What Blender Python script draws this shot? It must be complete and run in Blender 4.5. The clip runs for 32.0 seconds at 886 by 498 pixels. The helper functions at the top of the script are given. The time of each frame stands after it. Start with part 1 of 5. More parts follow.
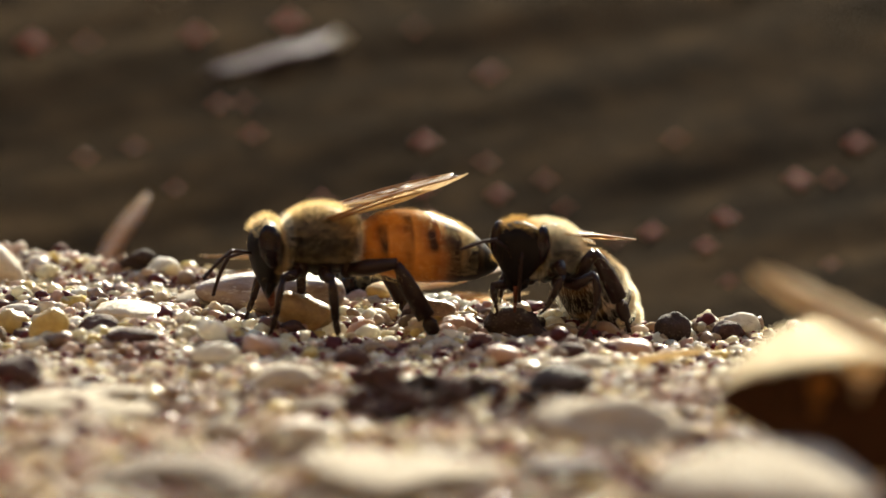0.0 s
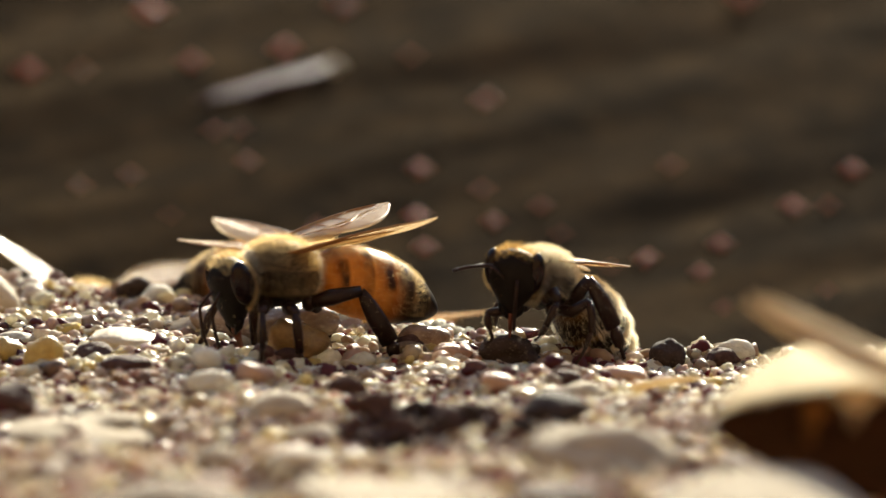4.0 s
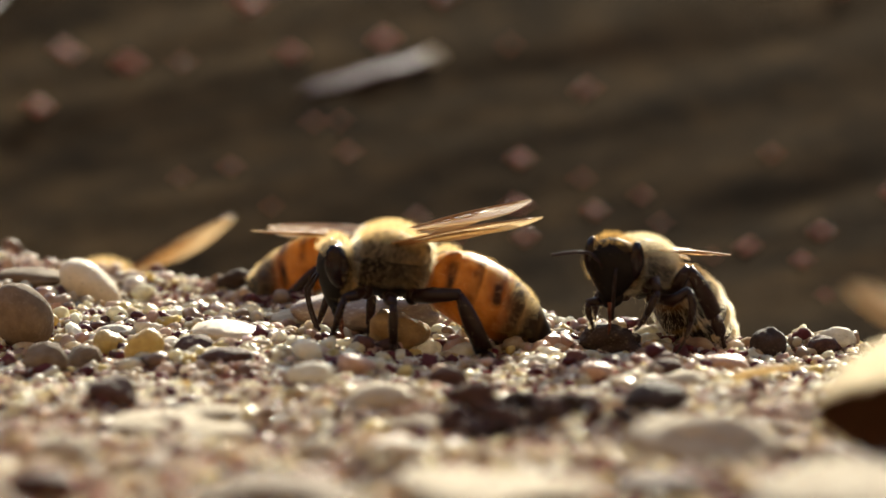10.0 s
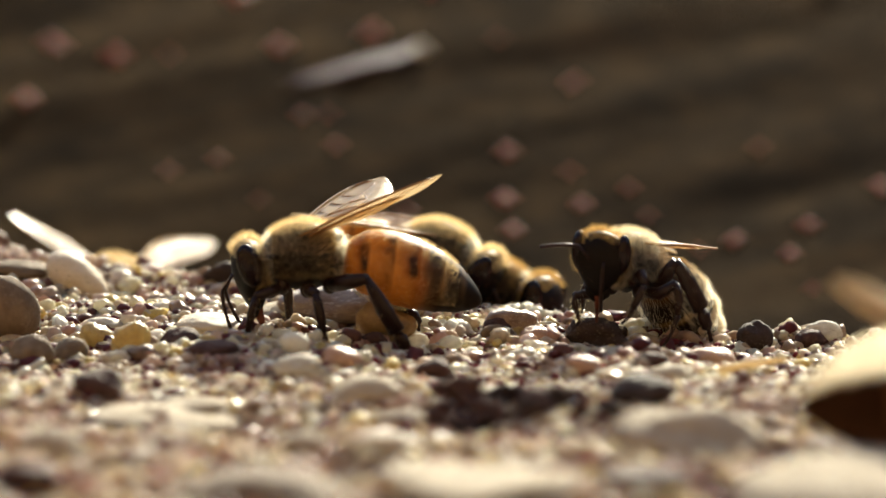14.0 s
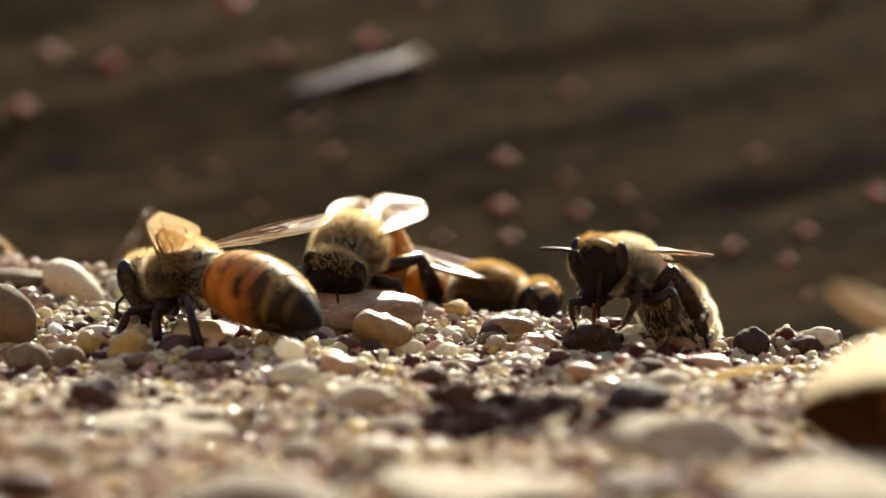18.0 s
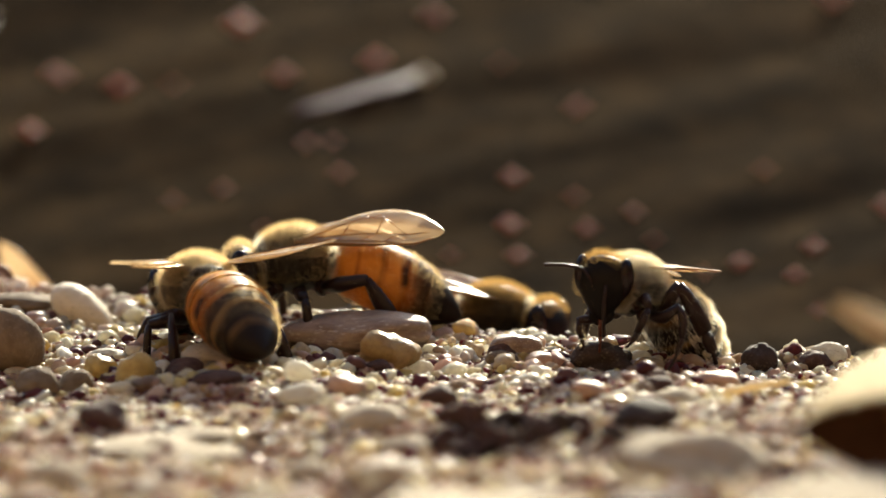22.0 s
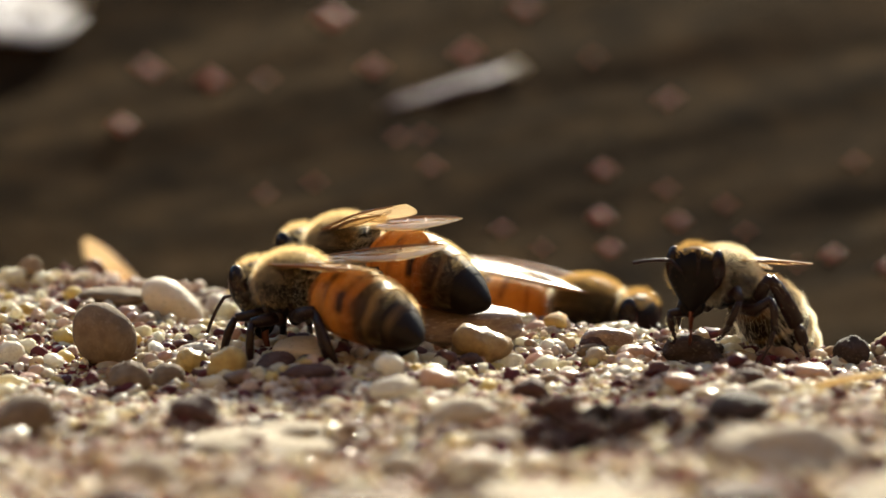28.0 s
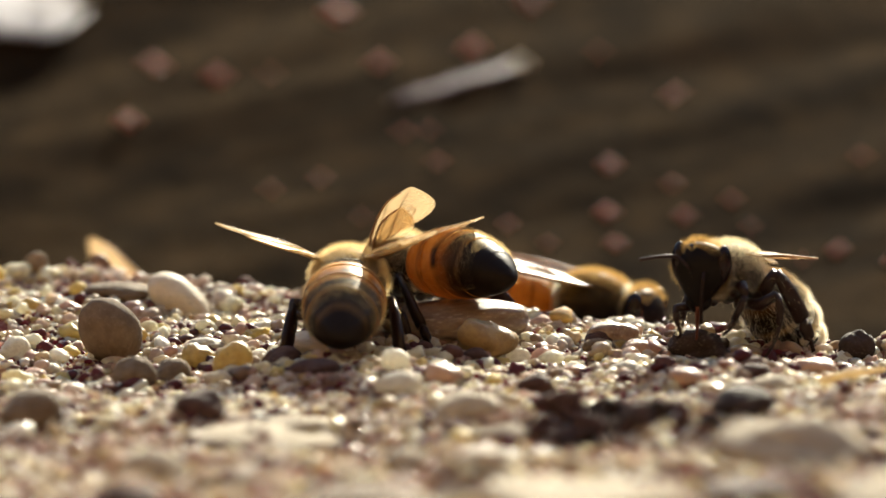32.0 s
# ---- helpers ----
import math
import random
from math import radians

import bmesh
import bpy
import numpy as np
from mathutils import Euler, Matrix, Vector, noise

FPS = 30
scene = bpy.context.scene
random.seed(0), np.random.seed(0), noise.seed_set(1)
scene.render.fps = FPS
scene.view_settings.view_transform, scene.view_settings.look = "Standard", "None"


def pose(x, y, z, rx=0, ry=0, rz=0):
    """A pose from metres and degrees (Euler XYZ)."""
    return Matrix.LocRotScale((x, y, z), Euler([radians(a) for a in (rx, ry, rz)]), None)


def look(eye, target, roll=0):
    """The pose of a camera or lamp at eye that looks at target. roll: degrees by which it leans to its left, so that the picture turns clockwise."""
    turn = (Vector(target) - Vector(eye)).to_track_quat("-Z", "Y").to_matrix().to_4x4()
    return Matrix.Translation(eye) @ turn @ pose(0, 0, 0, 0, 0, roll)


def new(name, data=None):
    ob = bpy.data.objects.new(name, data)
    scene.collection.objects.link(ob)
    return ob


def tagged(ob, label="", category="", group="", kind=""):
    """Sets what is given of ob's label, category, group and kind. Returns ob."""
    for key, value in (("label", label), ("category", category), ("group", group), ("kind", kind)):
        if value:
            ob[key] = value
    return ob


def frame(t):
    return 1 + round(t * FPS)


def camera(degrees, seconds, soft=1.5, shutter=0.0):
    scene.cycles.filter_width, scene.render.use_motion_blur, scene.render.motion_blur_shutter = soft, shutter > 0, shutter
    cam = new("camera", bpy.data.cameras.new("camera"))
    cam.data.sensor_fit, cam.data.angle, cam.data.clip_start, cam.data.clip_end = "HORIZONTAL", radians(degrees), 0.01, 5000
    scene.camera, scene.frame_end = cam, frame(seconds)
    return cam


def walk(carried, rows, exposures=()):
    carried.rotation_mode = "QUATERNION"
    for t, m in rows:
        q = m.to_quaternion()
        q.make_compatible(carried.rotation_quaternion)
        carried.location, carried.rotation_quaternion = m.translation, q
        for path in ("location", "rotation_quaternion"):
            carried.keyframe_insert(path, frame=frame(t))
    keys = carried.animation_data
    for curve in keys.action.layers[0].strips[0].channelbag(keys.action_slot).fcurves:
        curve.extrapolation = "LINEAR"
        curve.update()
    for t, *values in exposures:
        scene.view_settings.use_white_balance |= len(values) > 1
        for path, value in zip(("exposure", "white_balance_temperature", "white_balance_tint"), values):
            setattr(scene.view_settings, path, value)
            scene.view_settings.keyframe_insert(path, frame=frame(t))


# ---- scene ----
MM = 0.001
FOCUS = 0.349
EXPOSURE, BALANCE = 1.92, (6680, 4)

cam = camera(8.0, 32.0, 1.6)
cam.data.dof.use_dof = True
cam.data.dof.focus_distance = FOCUS
cam.data.dof.aperture_fstop = 29
cam.data.dof.aperture_blades = 4
cam.data.dof.aperture_rotation = radians(45)
cam.data.dof.aperture_ratio = 0.8
walk(cam, [
    (0, pose(-0.00042, -0.34660, 0.05308, 81.9373, -0.4626, -0.7969)),
    (0.5, pose(-0.00037, -0.34660, 0.05308, 81.9763, -0.4497, -0.7987)),
    (1, pose(-0.00027, -0.34660, 0.05310, 82.0203, -0.4642, -0.7877)),
    (1.5, pose(-0.00016, -0.34660, 0.05314, 82.0382, -0.4969, -0.7729)),
    (2, pose(-0.00010, -0.34660, 0.05317, 82.0617, -0.4684, -0.7745)),
    (2.5, pose(-0.00008, -0.34660, 0.05319, 82.0906, -0.4758, -0.7773)),
    (4.5, pose(-0.00008, -0.34660, 0.05322, 82.1777, -0.3122, -0.8040)),
    (5, pose(-0.00003, -0.34660, 0.05324, 82.1903, -0.2335, -0.7862)),
    (5.5, pose(0.00005, -0.34660, 0.05325, 82.2054, -0.2132, -0.7337)),
    (6, pose(0.00015, -0.34660, 0.05325, 82.2140, -0.2387, -0.5918)),
    (6.5, pose(0.00023, -0.34660, 0.05327, 82.2023, -0.0606, -0.5012)),
    (7, pose(0.00029, -0.34660, 0.05329, 82.1892, -0.0481, -0.3783)),
    (7.5, pose(0.00033, -0.34660, 0.05329, 82.1640, 0.0053, -0.2813)),
    (8, pose(0.00030, -0.34660, 0.05331, 82.1383, 0.0099, -0.1951)),
    (8.5, pose(0.00026, -0.34660, 0.05334, 82.1128, 0.0962, -0.0921)),
    (9, pose(0.00025, -0.34660, 0.05336, 82.0792, 0.0754, -0.0081)),
    (9.5, pose(0.00023, -0.34660, 0.05334, 82.0746, 0.1352, 0.0619)),
    (10, pose(0.00021, -0.34660, 0.05329, 82.0597, 0.1718, 0.0823)),
    (10.5, pose(0.00022, -0.34660, 0.05327, 82.0404, 0.1351, 0.0865)),
    (11, pose(0.00025, -0.34660, 0.05327, 82.0356, 0.1135, 0.1052)),
    (11.5, pose(0.00027, -0.34660, 0.05328, 82.0147, 0.1474, 0.1032)),
    (12, pose(0.00026, -0.34660, 0.05327, 82.0075, 0.0716, 0.0701)),
    (12.5, pose(0.00020, -0.34660, 0.05324, 82.0021, 0.0046, 0.0547)),
    (13, pose(0.00018, -0.34660, 0.05325, 81.9946, 0.0416, 0.0215)),
    (13.5, pose(0.00028, -0.34660, 0.05330, 81.9860, 0.0228, 0.0274)),
    (14, pose(0.00043, -0.34660, 0.05335, 81.9867, 0.0816, 0.0105)),
    (14.5, pose(0.00051, -0.34660, 0.05336, 81.9871, 0.1187, 0.0000)),
    (16.5, pose(0.00051, -0.34660, 0.05335, 82.0107, 0.1892, -0.0294)),
    (17, pose(0.00054, -0.34660, 0.05333, 82.0221, 0.1583, -0.0139)),
    (17.5, pose(0.00064, -0.34660, 0.05331, 82.0306, 0.1611, -0.0004)),
    (18, pose(0.00076, -0.34660, 0.05331, 82.0573, 0.2125, 0.0134)),
    (18.5, pose(0.00088, -0.34660, 0.05333, 82.0727, 0.2830, 0.0089)),
    (19, pose(0.00094, -0.34660, 0.05335, 82.0971, 0.4016, -0.0053)),
    (19.5, pose(0.00089, -0.34660, 0.05334, 82.1303, 0.5322, -0.0250)),
    (20, pose(0.00081, -0.34660, 0.05331, 82.1663, 0.5469, -0.0529)),
    (20.5, pose(0.00080, -0.34660, 0.05327, 82.1864, 0.6569, -0.0658)),
    (21, pose(0.00092, -0.34660, 0.05329, 82.1996, 0.7221, -0.0361)),
    (21.5, pose(0.00114, -0.34660, 0.05337, 82.2141, 0.8209, 0.0153)),
    (22, pose(0.00126, -0.34660, 0.05346, 82.2095, 0.8811, 0.0673)),
    (22.5, pose(0.00121, -0.34660, 0.05348, 82.2165, 0.9297, 0.1041)),
    (23, pose(0.00111, -0.34660, 0.05344, 82.2429, 1.0201, 0.1493)),
    (23.5, pose(0.00108, -0.34660, 0.05342, 82.2498, 1.0269, 0.2305)),
    (24, pose(0.00112, -0.34660, 0.05342, 82.2448, 1.0853, 0.3305)),
    (24.5, pose(0.00122, -0.34660, 0.05343, 82.2265, 1.0540, 0.4417)),
    (25, pose(0.00131, -0.34660, 0.05345, 82.2162, 1.0858, 0.5250)),
    (25.5, pose(0.00134, -0.34660, 0.05346, 82.1924, 1.0849, 0.6162)),
    (27.5, pose(0.00135, -0.34660, 0.05347, 82.1640, 1.1218, 0.8515)),
    (28, pose(0.00140, -0.34660, 0.05349, 82.1596, 1.1449, 0.8865)),
    (28.5, pose(0.00156, -0.34660, 0.05354, 82.1397, 1.1386, 0.9536)),
    (29, pose(0.00178, -0.34660, 0.05359, 82.1247, 1.1617, 1.0223)),
    (29.5, pose(0.00180, -0.34660, 0.05361, 82.1115, 1.1433, 1.0331)),
    (30, pose(0.00163, -0.34660, 0.05359, 82.1171, 1.2220, 0.9993)),
    (30.5, pose(0.00145, -0.34660, 0.05354, 82.1147, 1.1435, 0.9931)),
    (31, pose(0.00131, -0.34660, 0.05349, 82.1178, 1.1762, 0.9437)),
    (31.5, pose(0.00129, -0.34660, 0.05346, 82.1201, 1.1802, 0.9316)),
    (32, pose(0.00147, -0.34660, 0.05346, 82.1183, 1.2049, 0.9405)),
], [(0, EXPOSURE, *BALANCE), (32, EXPOSURE, *BALANCE)])

# ---- sky and sun: a low bright sun behind the bank, seen against the light ----
SUN_EL, SUN_AZ = 27.0, 14.0
world = bpy.data.worlds.new("sky")
scene.world = world
world.use_nodes = True
wn = world.node_tree.nodes
sky = wn.new("ShaderNodeTexSky")
sky.sky_type, sky.sun_disc = "NISHITA", False
sky.sun_elevation, sky.sun_rotation = radians(SUN_EL), radians(SUN_AZ)
wn["Background"].inputs["Strength"].default_value = 0.088
world.node_tree.links.new(sky.outputs[0], wn["Background"].inputs["Color"])
sun_data = bpy.data.lights.new("sun", "SUN")
sun_data.energy, sun_data.angle, sun_data.color = 5.0, radians(0.6), (1.0, 0.905, 0.75)
sun = new("sun", sun_data)
sun_way = Vector((math.sin(radians(SUN_AZ)) * math.cos(radians(SUN_EL)), math.cos(radians(SUN_AZ)) * math.cos(radians(SUN_EL)), math.sin(radians(SUN_EL))))
sun.matrix_world = look(sun_way, (0, 0, 0))


# ---- materials ----
class Nodes:
    """A material's node tree with short calls."""

    def __init__(self, name):
        self.mat = bpy.data.materials.new(name)
        self.mat.use_nodes = True
        self.tree = self.mat.node_tree
        self.bsdf = self.tree.nodes["Principled BSDF"]
        self.out = self.tree.nodes["Material Output"]

    def add(self, kind, **values):
        node = self.tree.nodes.new(kind)
        for key, value in values.items():
            node.inputs[key.replace("_", " ")].default_value = value
        return node

    def link(self, a, b):
        self.tree.links.new(a, b)

    def ramp(self, factor, stops, mode="LINEAR"):
        node = self.tree.nodes.new("ShaderNodeValToRGB")
        node.color_ramp.interpolation = mode
        els = node.color_ramp.elements
        while len(els) < len(stops):
            els.new(0.5)
        for el, (at, col) in zip(els, stops):
            el.position, el.color = at, (*col, 1)
        self.link(factor, node.inputs[0])
        return node.outputs[0]

    def coords(self, which="Object"):
        return self.tree.nodes.new("ShaderNodeTexCoord").outputs[which]

    def noise(self, scale, detail=4, rough=0.6, which="Object"):
        node = self.tree.nodes.new("ShaderNodeTexNoise")
        node.inputs["Scale"].default_value = scale
        node.inputs["Detail"].default_value = detail
        node.inputs["Roughness"].default_value = rough
        self.link(self.coords(which), node.inputs["Vector"])
        return node.outputs["Fac"]

    def mix(self, fac, a, b, mode="MIX"):
        node = self.tree.nodes.new("ShaderNodeMix")
        node.data_type, node.blend_type = "RGBA", mode
        for value, socket in ((fac, node.inputs[0]), (a, node.inputs[6]), (b, node.inputs[7])):
            if isinstance(value, (int, float)):
                socket.default_value = value
            elif isinstance(value, tuple):
                socket.default_value = (*value, 1)
            else:
                self.link(value, socket)
        return node.outputs[2]

    def bump(self, height, strength, distance):
        node = self.add("ShaderNodeBump", Strength=strength, Distance=distance)
        self.link(height, node.inputs["Height"])
        self.link(node.outputs[0], self.bsdf.inputs["Normal"])
        return node

    def colour(self, value):
        if isinstance(value, tuple):
            self.bsdf.inputs["Base Color"].default_value = (*value, 1)
        else:
            self.link(value, self.bsdf.inputs["Base Color"])

    def set(self, **values):
        for key, value in values.items():
            self.bsdf.inputs[key.replace("_", " ")].default_value = value

    def through_light(self, share, colour):
        """Lets part of the light pass, as in horn, quartz or hair."""
        t = self.tree.nodes.new("ShaderNodeBsdfTranslucent")
        if isinstance(colour, tuple):
            t.inputs[0].default_value = (*colour, 1)
        else:
            self.link(colour, t.inputs[0])
        m = self.add("ShaderNodeMixShader", Fac=share)
        self.link(self.bsdf.outputs[0], m.inputs[1])
        self.link(t.outputs[0], m.inputs[2])
        self.link(m.outputs[0], self.out.inputs[0])


def stone_material(name, stops, share=0.25, rough=(0.12, 0.5), per="object", mode="CONSTANT", coat=0.5):
    n = Nodes(name)
    if per == "island":
        rnd = n.tree.nodes.new("ShaderNodeNewGeometry").outputs["Random Per Island"]
    else:
        rnd = n.tree.nodes.new("ShaderNodeObjectInfo").outputs["Random"]
    base = n.ramp(rnd, stops, mode)
    n.set(Specular_IOR_Level=0.18)
    mott = n.noise(1900, 5, 0.65)
    col = n.mix(0.55, base, n.ramp(mott, [(0.25, (0.45, 0.42, 0.38)), (0.6, (1.0, 1.0, 1.0))]), "MULTIPLY")
    # patches of darker, redder grains set by a broad noise
    patch = n.tree.nodes.new("ShaderNodeTexNoise")
    patch.inputs["Scale"].default_value, patch.inputs["Detail"].default_value = 210, 4
    n.link(n.tree.nodes.new("ShaderNodeNewGeometry").outputs["Position"], patch.inputs["Vector"])
    col = n.mix(n.ramp(patch.outputs["Fac"], [(0.52, (0, 0, 0)), (0.64, (0.6, 0.6, 0.6))]), col, n.mix(1.0, col, (0.46, 0.24, 0.24), "MULTIPLY"))
    n.colour(col)
    r = n.add("ShaderNodeMapRange", To_Min=rough[0], To_Max=rough[1])
    white = n.tree.nodes.new("ShaderNodeTexWhiteNoise")
    white.noise_dimensions = "1D"
    n.link(rnd, white.inputs["W"])
    n.link(white.outputs["Value"], r.inputs[0])
    n.link(r.outputs[0], n.bsdf.inputs["Roughness"])
    n.set(Coat_Weight=coat, Coat_Roughness=0.09, IOR=1.5)
    n.bump(n.noise(4200, 4, 0.7), 0.35, 0.00006)
    if share:
        n.through_light(share, col)
    return n.mat


# dark red entries: some true grain colour, some painted shade of the gaps
GRAINS = [(0.0, (0.70, 0.64, 0.45)), (0.12, (0.50, 0.40, 0.27)), (0.24, (0.80, 0.77, 0.62)), (0.34, (0.64, 0.51, 0.21)),
          (0.42, (0.50, 0.34, 0.27)), (0.51, (0.30, 0.22, 0.16)), (0.59, (0.74, 0.69, 0.52)), (0.68, (0.13, 0.036, 0.040)),
          (0.79, (0.62, 0.48, 0.37)), (0.86, (0.15, 0.07, 0.06)), (0.92, (0.80, 0.77, 0.66))]
SANDS = [(0.0, (0.77, 0.72, 0.57)), (0.18, (0.85, 0.82, 0.71)), (0.33, (0.68, 0.56, 0.41)), (0.43, (0.74, 0.63, 0.36)), (0.51, (0.62, 0.44, 0.36)),
         (0.59, (0.90, 0.89, 0.84)), (0.72, (0.22, 0.035, 0.048)), (0.90, (0.34, 0.20, 0.16))]
grain_mat = stone_material("wet gravel mix", GRAINS, 0.5, (0.34, 0.85), "island", coat=0.04)
sand_mat = stone_material("wet pale sand", SANDS, 0.6, (0.4, 0.9), "island", coat=0.02)
grain_single = stone_material("wet gravel grains", GRAINS, 0.6, (0.12, 0.6), "object", coat=0.5)


def pebble_material(name, a, b, rough=0.4, share=0.0, speck=(0.2, 0.16, 0.12), coat=0.0, shine=0.2):
    n = Nodes(name)
    col = n.mix(n.ramp(n.noise(1700, 8, 0.7), [(0.35, (0, 0, 0)), (0.65, (1, 1, 1))]), a, b)
    spots = n.ramp(n.noise(8000, 3, 0.5), [(0.58, (0, 0, 0)), (0.70, (1, 1, 1))])
    col = n.mix(n.mix(1.0, spots, (0.45, 0.45, 0.45), "MULTIPLY"), col, speck)
    n.colour(col)
    r = n.add("ShaderNodeMapRange", To_Min=rough, To_Max=rough + 0.25)
    n.link(n.noise(2500, 4), r.inputs[0])
    n.link(r.outputs[0], n.bsdf.inputs["Roughness"])
    n.set(Coat_Weight=0.08 if coat == 0.0 else 0.6 * max(coat, 0.0), Coat_Roughness=0.24, Specular_IOR_Level=shine)
    n.bump(n.noise(6000, 8, 0.75), 0.8, 0.00016)
    if share:
        n.through_light(share, col)
    return n.mat


PEB = {
    "white": pebble_material("smooth white limestone", (0.62, 0.53, 0.40), (0.52, 0.44, 0.32), 0.5, 0.2),
    "grey": pebble_material("grey-green siltstone", (0.17, 0.125, 0.085), (0.105, 0.075, 0.050), 0.7, coat=-1.0, shine=0.12),
    "tan": pebble_material("tan sandstone", (0.30, 0.22, 0.14), (0.17, 0.115, 0.075), 0.6, coat=-1.0, shine=0.12),
    "pale": pebble_material("pale flat slate", (0.46, 0.39, 0.29), (0.36, 0.30, 0.215), 0.7, 0.1, coat=-1.0, shine=0.15),
    "black": pebble_material("black basalt", (0.030, 0.022, 0.019), (0.046, 0.030, 0.026), 0.6, coat=-1.0, shine=0.1),
    "maroon": pebble_material("dark maroon stone", (0.075, 0.040, 0.032), (0.040, 0.020, 0.018), 0.6, coat=-1.0, shine=0.12),
    "speckled": pebble_material("speckled wet stone", (0.34, 0.25, 0.18), (0.16, 0.10, 0.075), 0.3, 0.15, (0.6, 0.55, 0.48), coat=0.6),
    "amber": pebble_material("amber chert", (0.52, 0.40, 0.16), (0.38, 0.26, 0.09), 0.25, 0.3, coat=0.6),
    "yellow": pebble_material("yellow pitted chert", (0.33, 0.225, 0.095), (0.20, 0.12, 0.05), 0.5, 0.15, (0.12, 0.06, 0.03), 0.5),
    "pink": pebble_material("pinkish quartzite", (0.52, 0.34, 0.24), (0.42, 0.27, 0.20), 0.3, 0.2, coat=0.5),
    "quartz": pebble_material("clear milky quartz", (0.66, 0.62, 0.53), (0.50, 0.45, 0.37), 0.45, 0.45, coat=0.12),
    "lilac": pebble_material("pale lilac driftwood", (0.30, 0.26, 0.30), (0.20, 0.175, 0.20), 0.5, 0.0, coat=0.1),
    "boulder": pebble_material("wet white limestone", (0.34, 0.32, 0.32), (0.25, 0.235, 0.24), 0.6, 0.05, (0.34, 0.32, 0.32), coat=0.1, shine=0.1),
    "sandy": pebble_material("sand-coated pale stone", (0.47, 0.41, 0.32), (0.33, 0.275, 0.205), 0.9, 0.2, (0.16, 0.08, 0.07), -1.0, 0.1),
    # pink base colour stands in for sun glints on the mud
    "wet": pebble_material("pink glint stone", (0.54, 0.19, 0.16), (0.40, 0.14, 0.11), 0.45, 0.25, (0.5, 0.25, 0.2), 0.1, 0.3),
}


def ground_material():
    """Sandy silt on the bank, dark wet mud below it."""
    n = Nodes("silt and wet mud")
    # silt's dark maroon end paints in the shade of gaps between grains
    silt = n.ramp(n.noise(1500, 8, 0.7), [(0.3, (0.10, 0.018, 0.022)), (0.5, (0.20, 0.075, 0.060)), (0.7, (0.42, 0.28, 0.20))])
    spin = n.add("ShaderNodeMapping", Rotation=(0, 0, radians(-28)))
    n.link(n.coords(), spin.inputs[0])
    turn = n.add("ShaderNodeMapping", Scale=(22, 150, 60))
    n.link(spin.outputs[0], turn.inputs[0])
    streak = n.add("ShaderNodeTexNoise", Scale=1.0, Detail=5, Roughness=0.55)
    n.link(turn.outputs[0], streak.inputs["Vector"])
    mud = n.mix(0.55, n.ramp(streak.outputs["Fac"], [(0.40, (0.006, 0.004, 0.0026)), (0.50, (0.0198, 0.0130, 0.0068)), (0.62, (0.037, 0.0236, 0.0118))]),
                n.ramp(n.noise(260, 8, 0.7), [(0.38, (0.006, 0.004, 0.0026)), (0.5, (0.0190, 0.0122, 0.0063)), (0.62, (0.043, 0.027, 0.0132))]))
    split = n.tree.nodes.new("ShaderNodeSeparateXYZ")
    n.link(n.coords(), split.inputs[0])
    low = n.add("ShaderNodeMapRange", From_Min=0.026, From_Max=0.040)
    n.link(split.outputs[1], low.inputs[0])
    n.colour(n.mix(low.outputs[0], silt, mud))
    r = n.add("ShaderNodeMapRange", From_Min=0.0, From_Max=1.0, To_Min=0.7, To_Max=0.95)
    n.link(n.noise(300, 4), r.inputs[0])
    n.link(r.outputs[0], n.bsdf.inputs["Roughness"])
    n.set(IOR=1.04, Specular_IOR_Level=0.12)
    n.bump(n.noise(900, 8, 0.7), 0.6, 0.0004)
    return n.mat


mud_mat = ground_material()


def shell_material(name, stops, share, rough=0.32, belly=None, plain=None):
    """Banded horn of an abdomen, banded along its length, with ragged band edges."""
    n = Nodes(name)
    split = n.tree.nodes.new("ShaderNodeSeparateXYZ")
    n.link(n.coords(), split.inputs[0])
    along = n.add("ShaderNodeMapRange", From_Min=0.0, From_Max=-0.00806, To_Min=0.0, To_Max=1.0)
    n.link(split.outputs[0], along.inputs[0])
    wob = n.add("ShaderNodeMapRange", From_Min=0.3, From_Max=0.7, To_Min=-0.02, To_Max=0.02)
    n.link(n.noise(460, 2, 0.5), wob.inputs[0])
    s = n.tree.nodes.new("ShaderNodeMath")
    n.link(along.outputs[0], s.inputs[0])
    n.link(wob.outputs[0], s.inputs[1])
    band = n.ramp(s.outputs[0], stops)
    if plain:
        broken = n.ramp(n.noise(520, 2, 0.5), [(0.34, (0, 0, 0)), (0.56, (1, 1, 1))])
        band = n.mix(broken, n.ramp(s.outputs[0], plain), band)
    if belly:
        flank = n.ramp(s.outputs[0], belly)
        low = n.add("ShaderNodeMapRange", From_Min=0.0006, From_Max=-0.0009)
        height = n.tree.nodes.new("ShaderNodeMath")
        height.operation = "MULTIPLY_ADD"
        n.link(n.noise(900, 2), height.inputs[0])
        height.inputs[1].default_value = 0.0016
        n.link(split.outputs[2], height.inputs[2])
        n.link(height.outputs[0], low.inputs[0])
        band = n.mix(low.outputs[0], band, flank)
    col = n.mix(0.5, band, n.ramp(n.noise(1500, 6, 0.65), [(0.32, (0.5, 0.42, 0.36)), (0.58, (1, 1, 1))]), "MULTIPLY")
    n.colour(col)
    n.set(Roughness=rough + 0.12, Specular_IOR_Level=0.12)
    n.bump(n.noise(7000, 3), 0.3, 0.00003)
    n.through_light(share, col)
    return n.mat


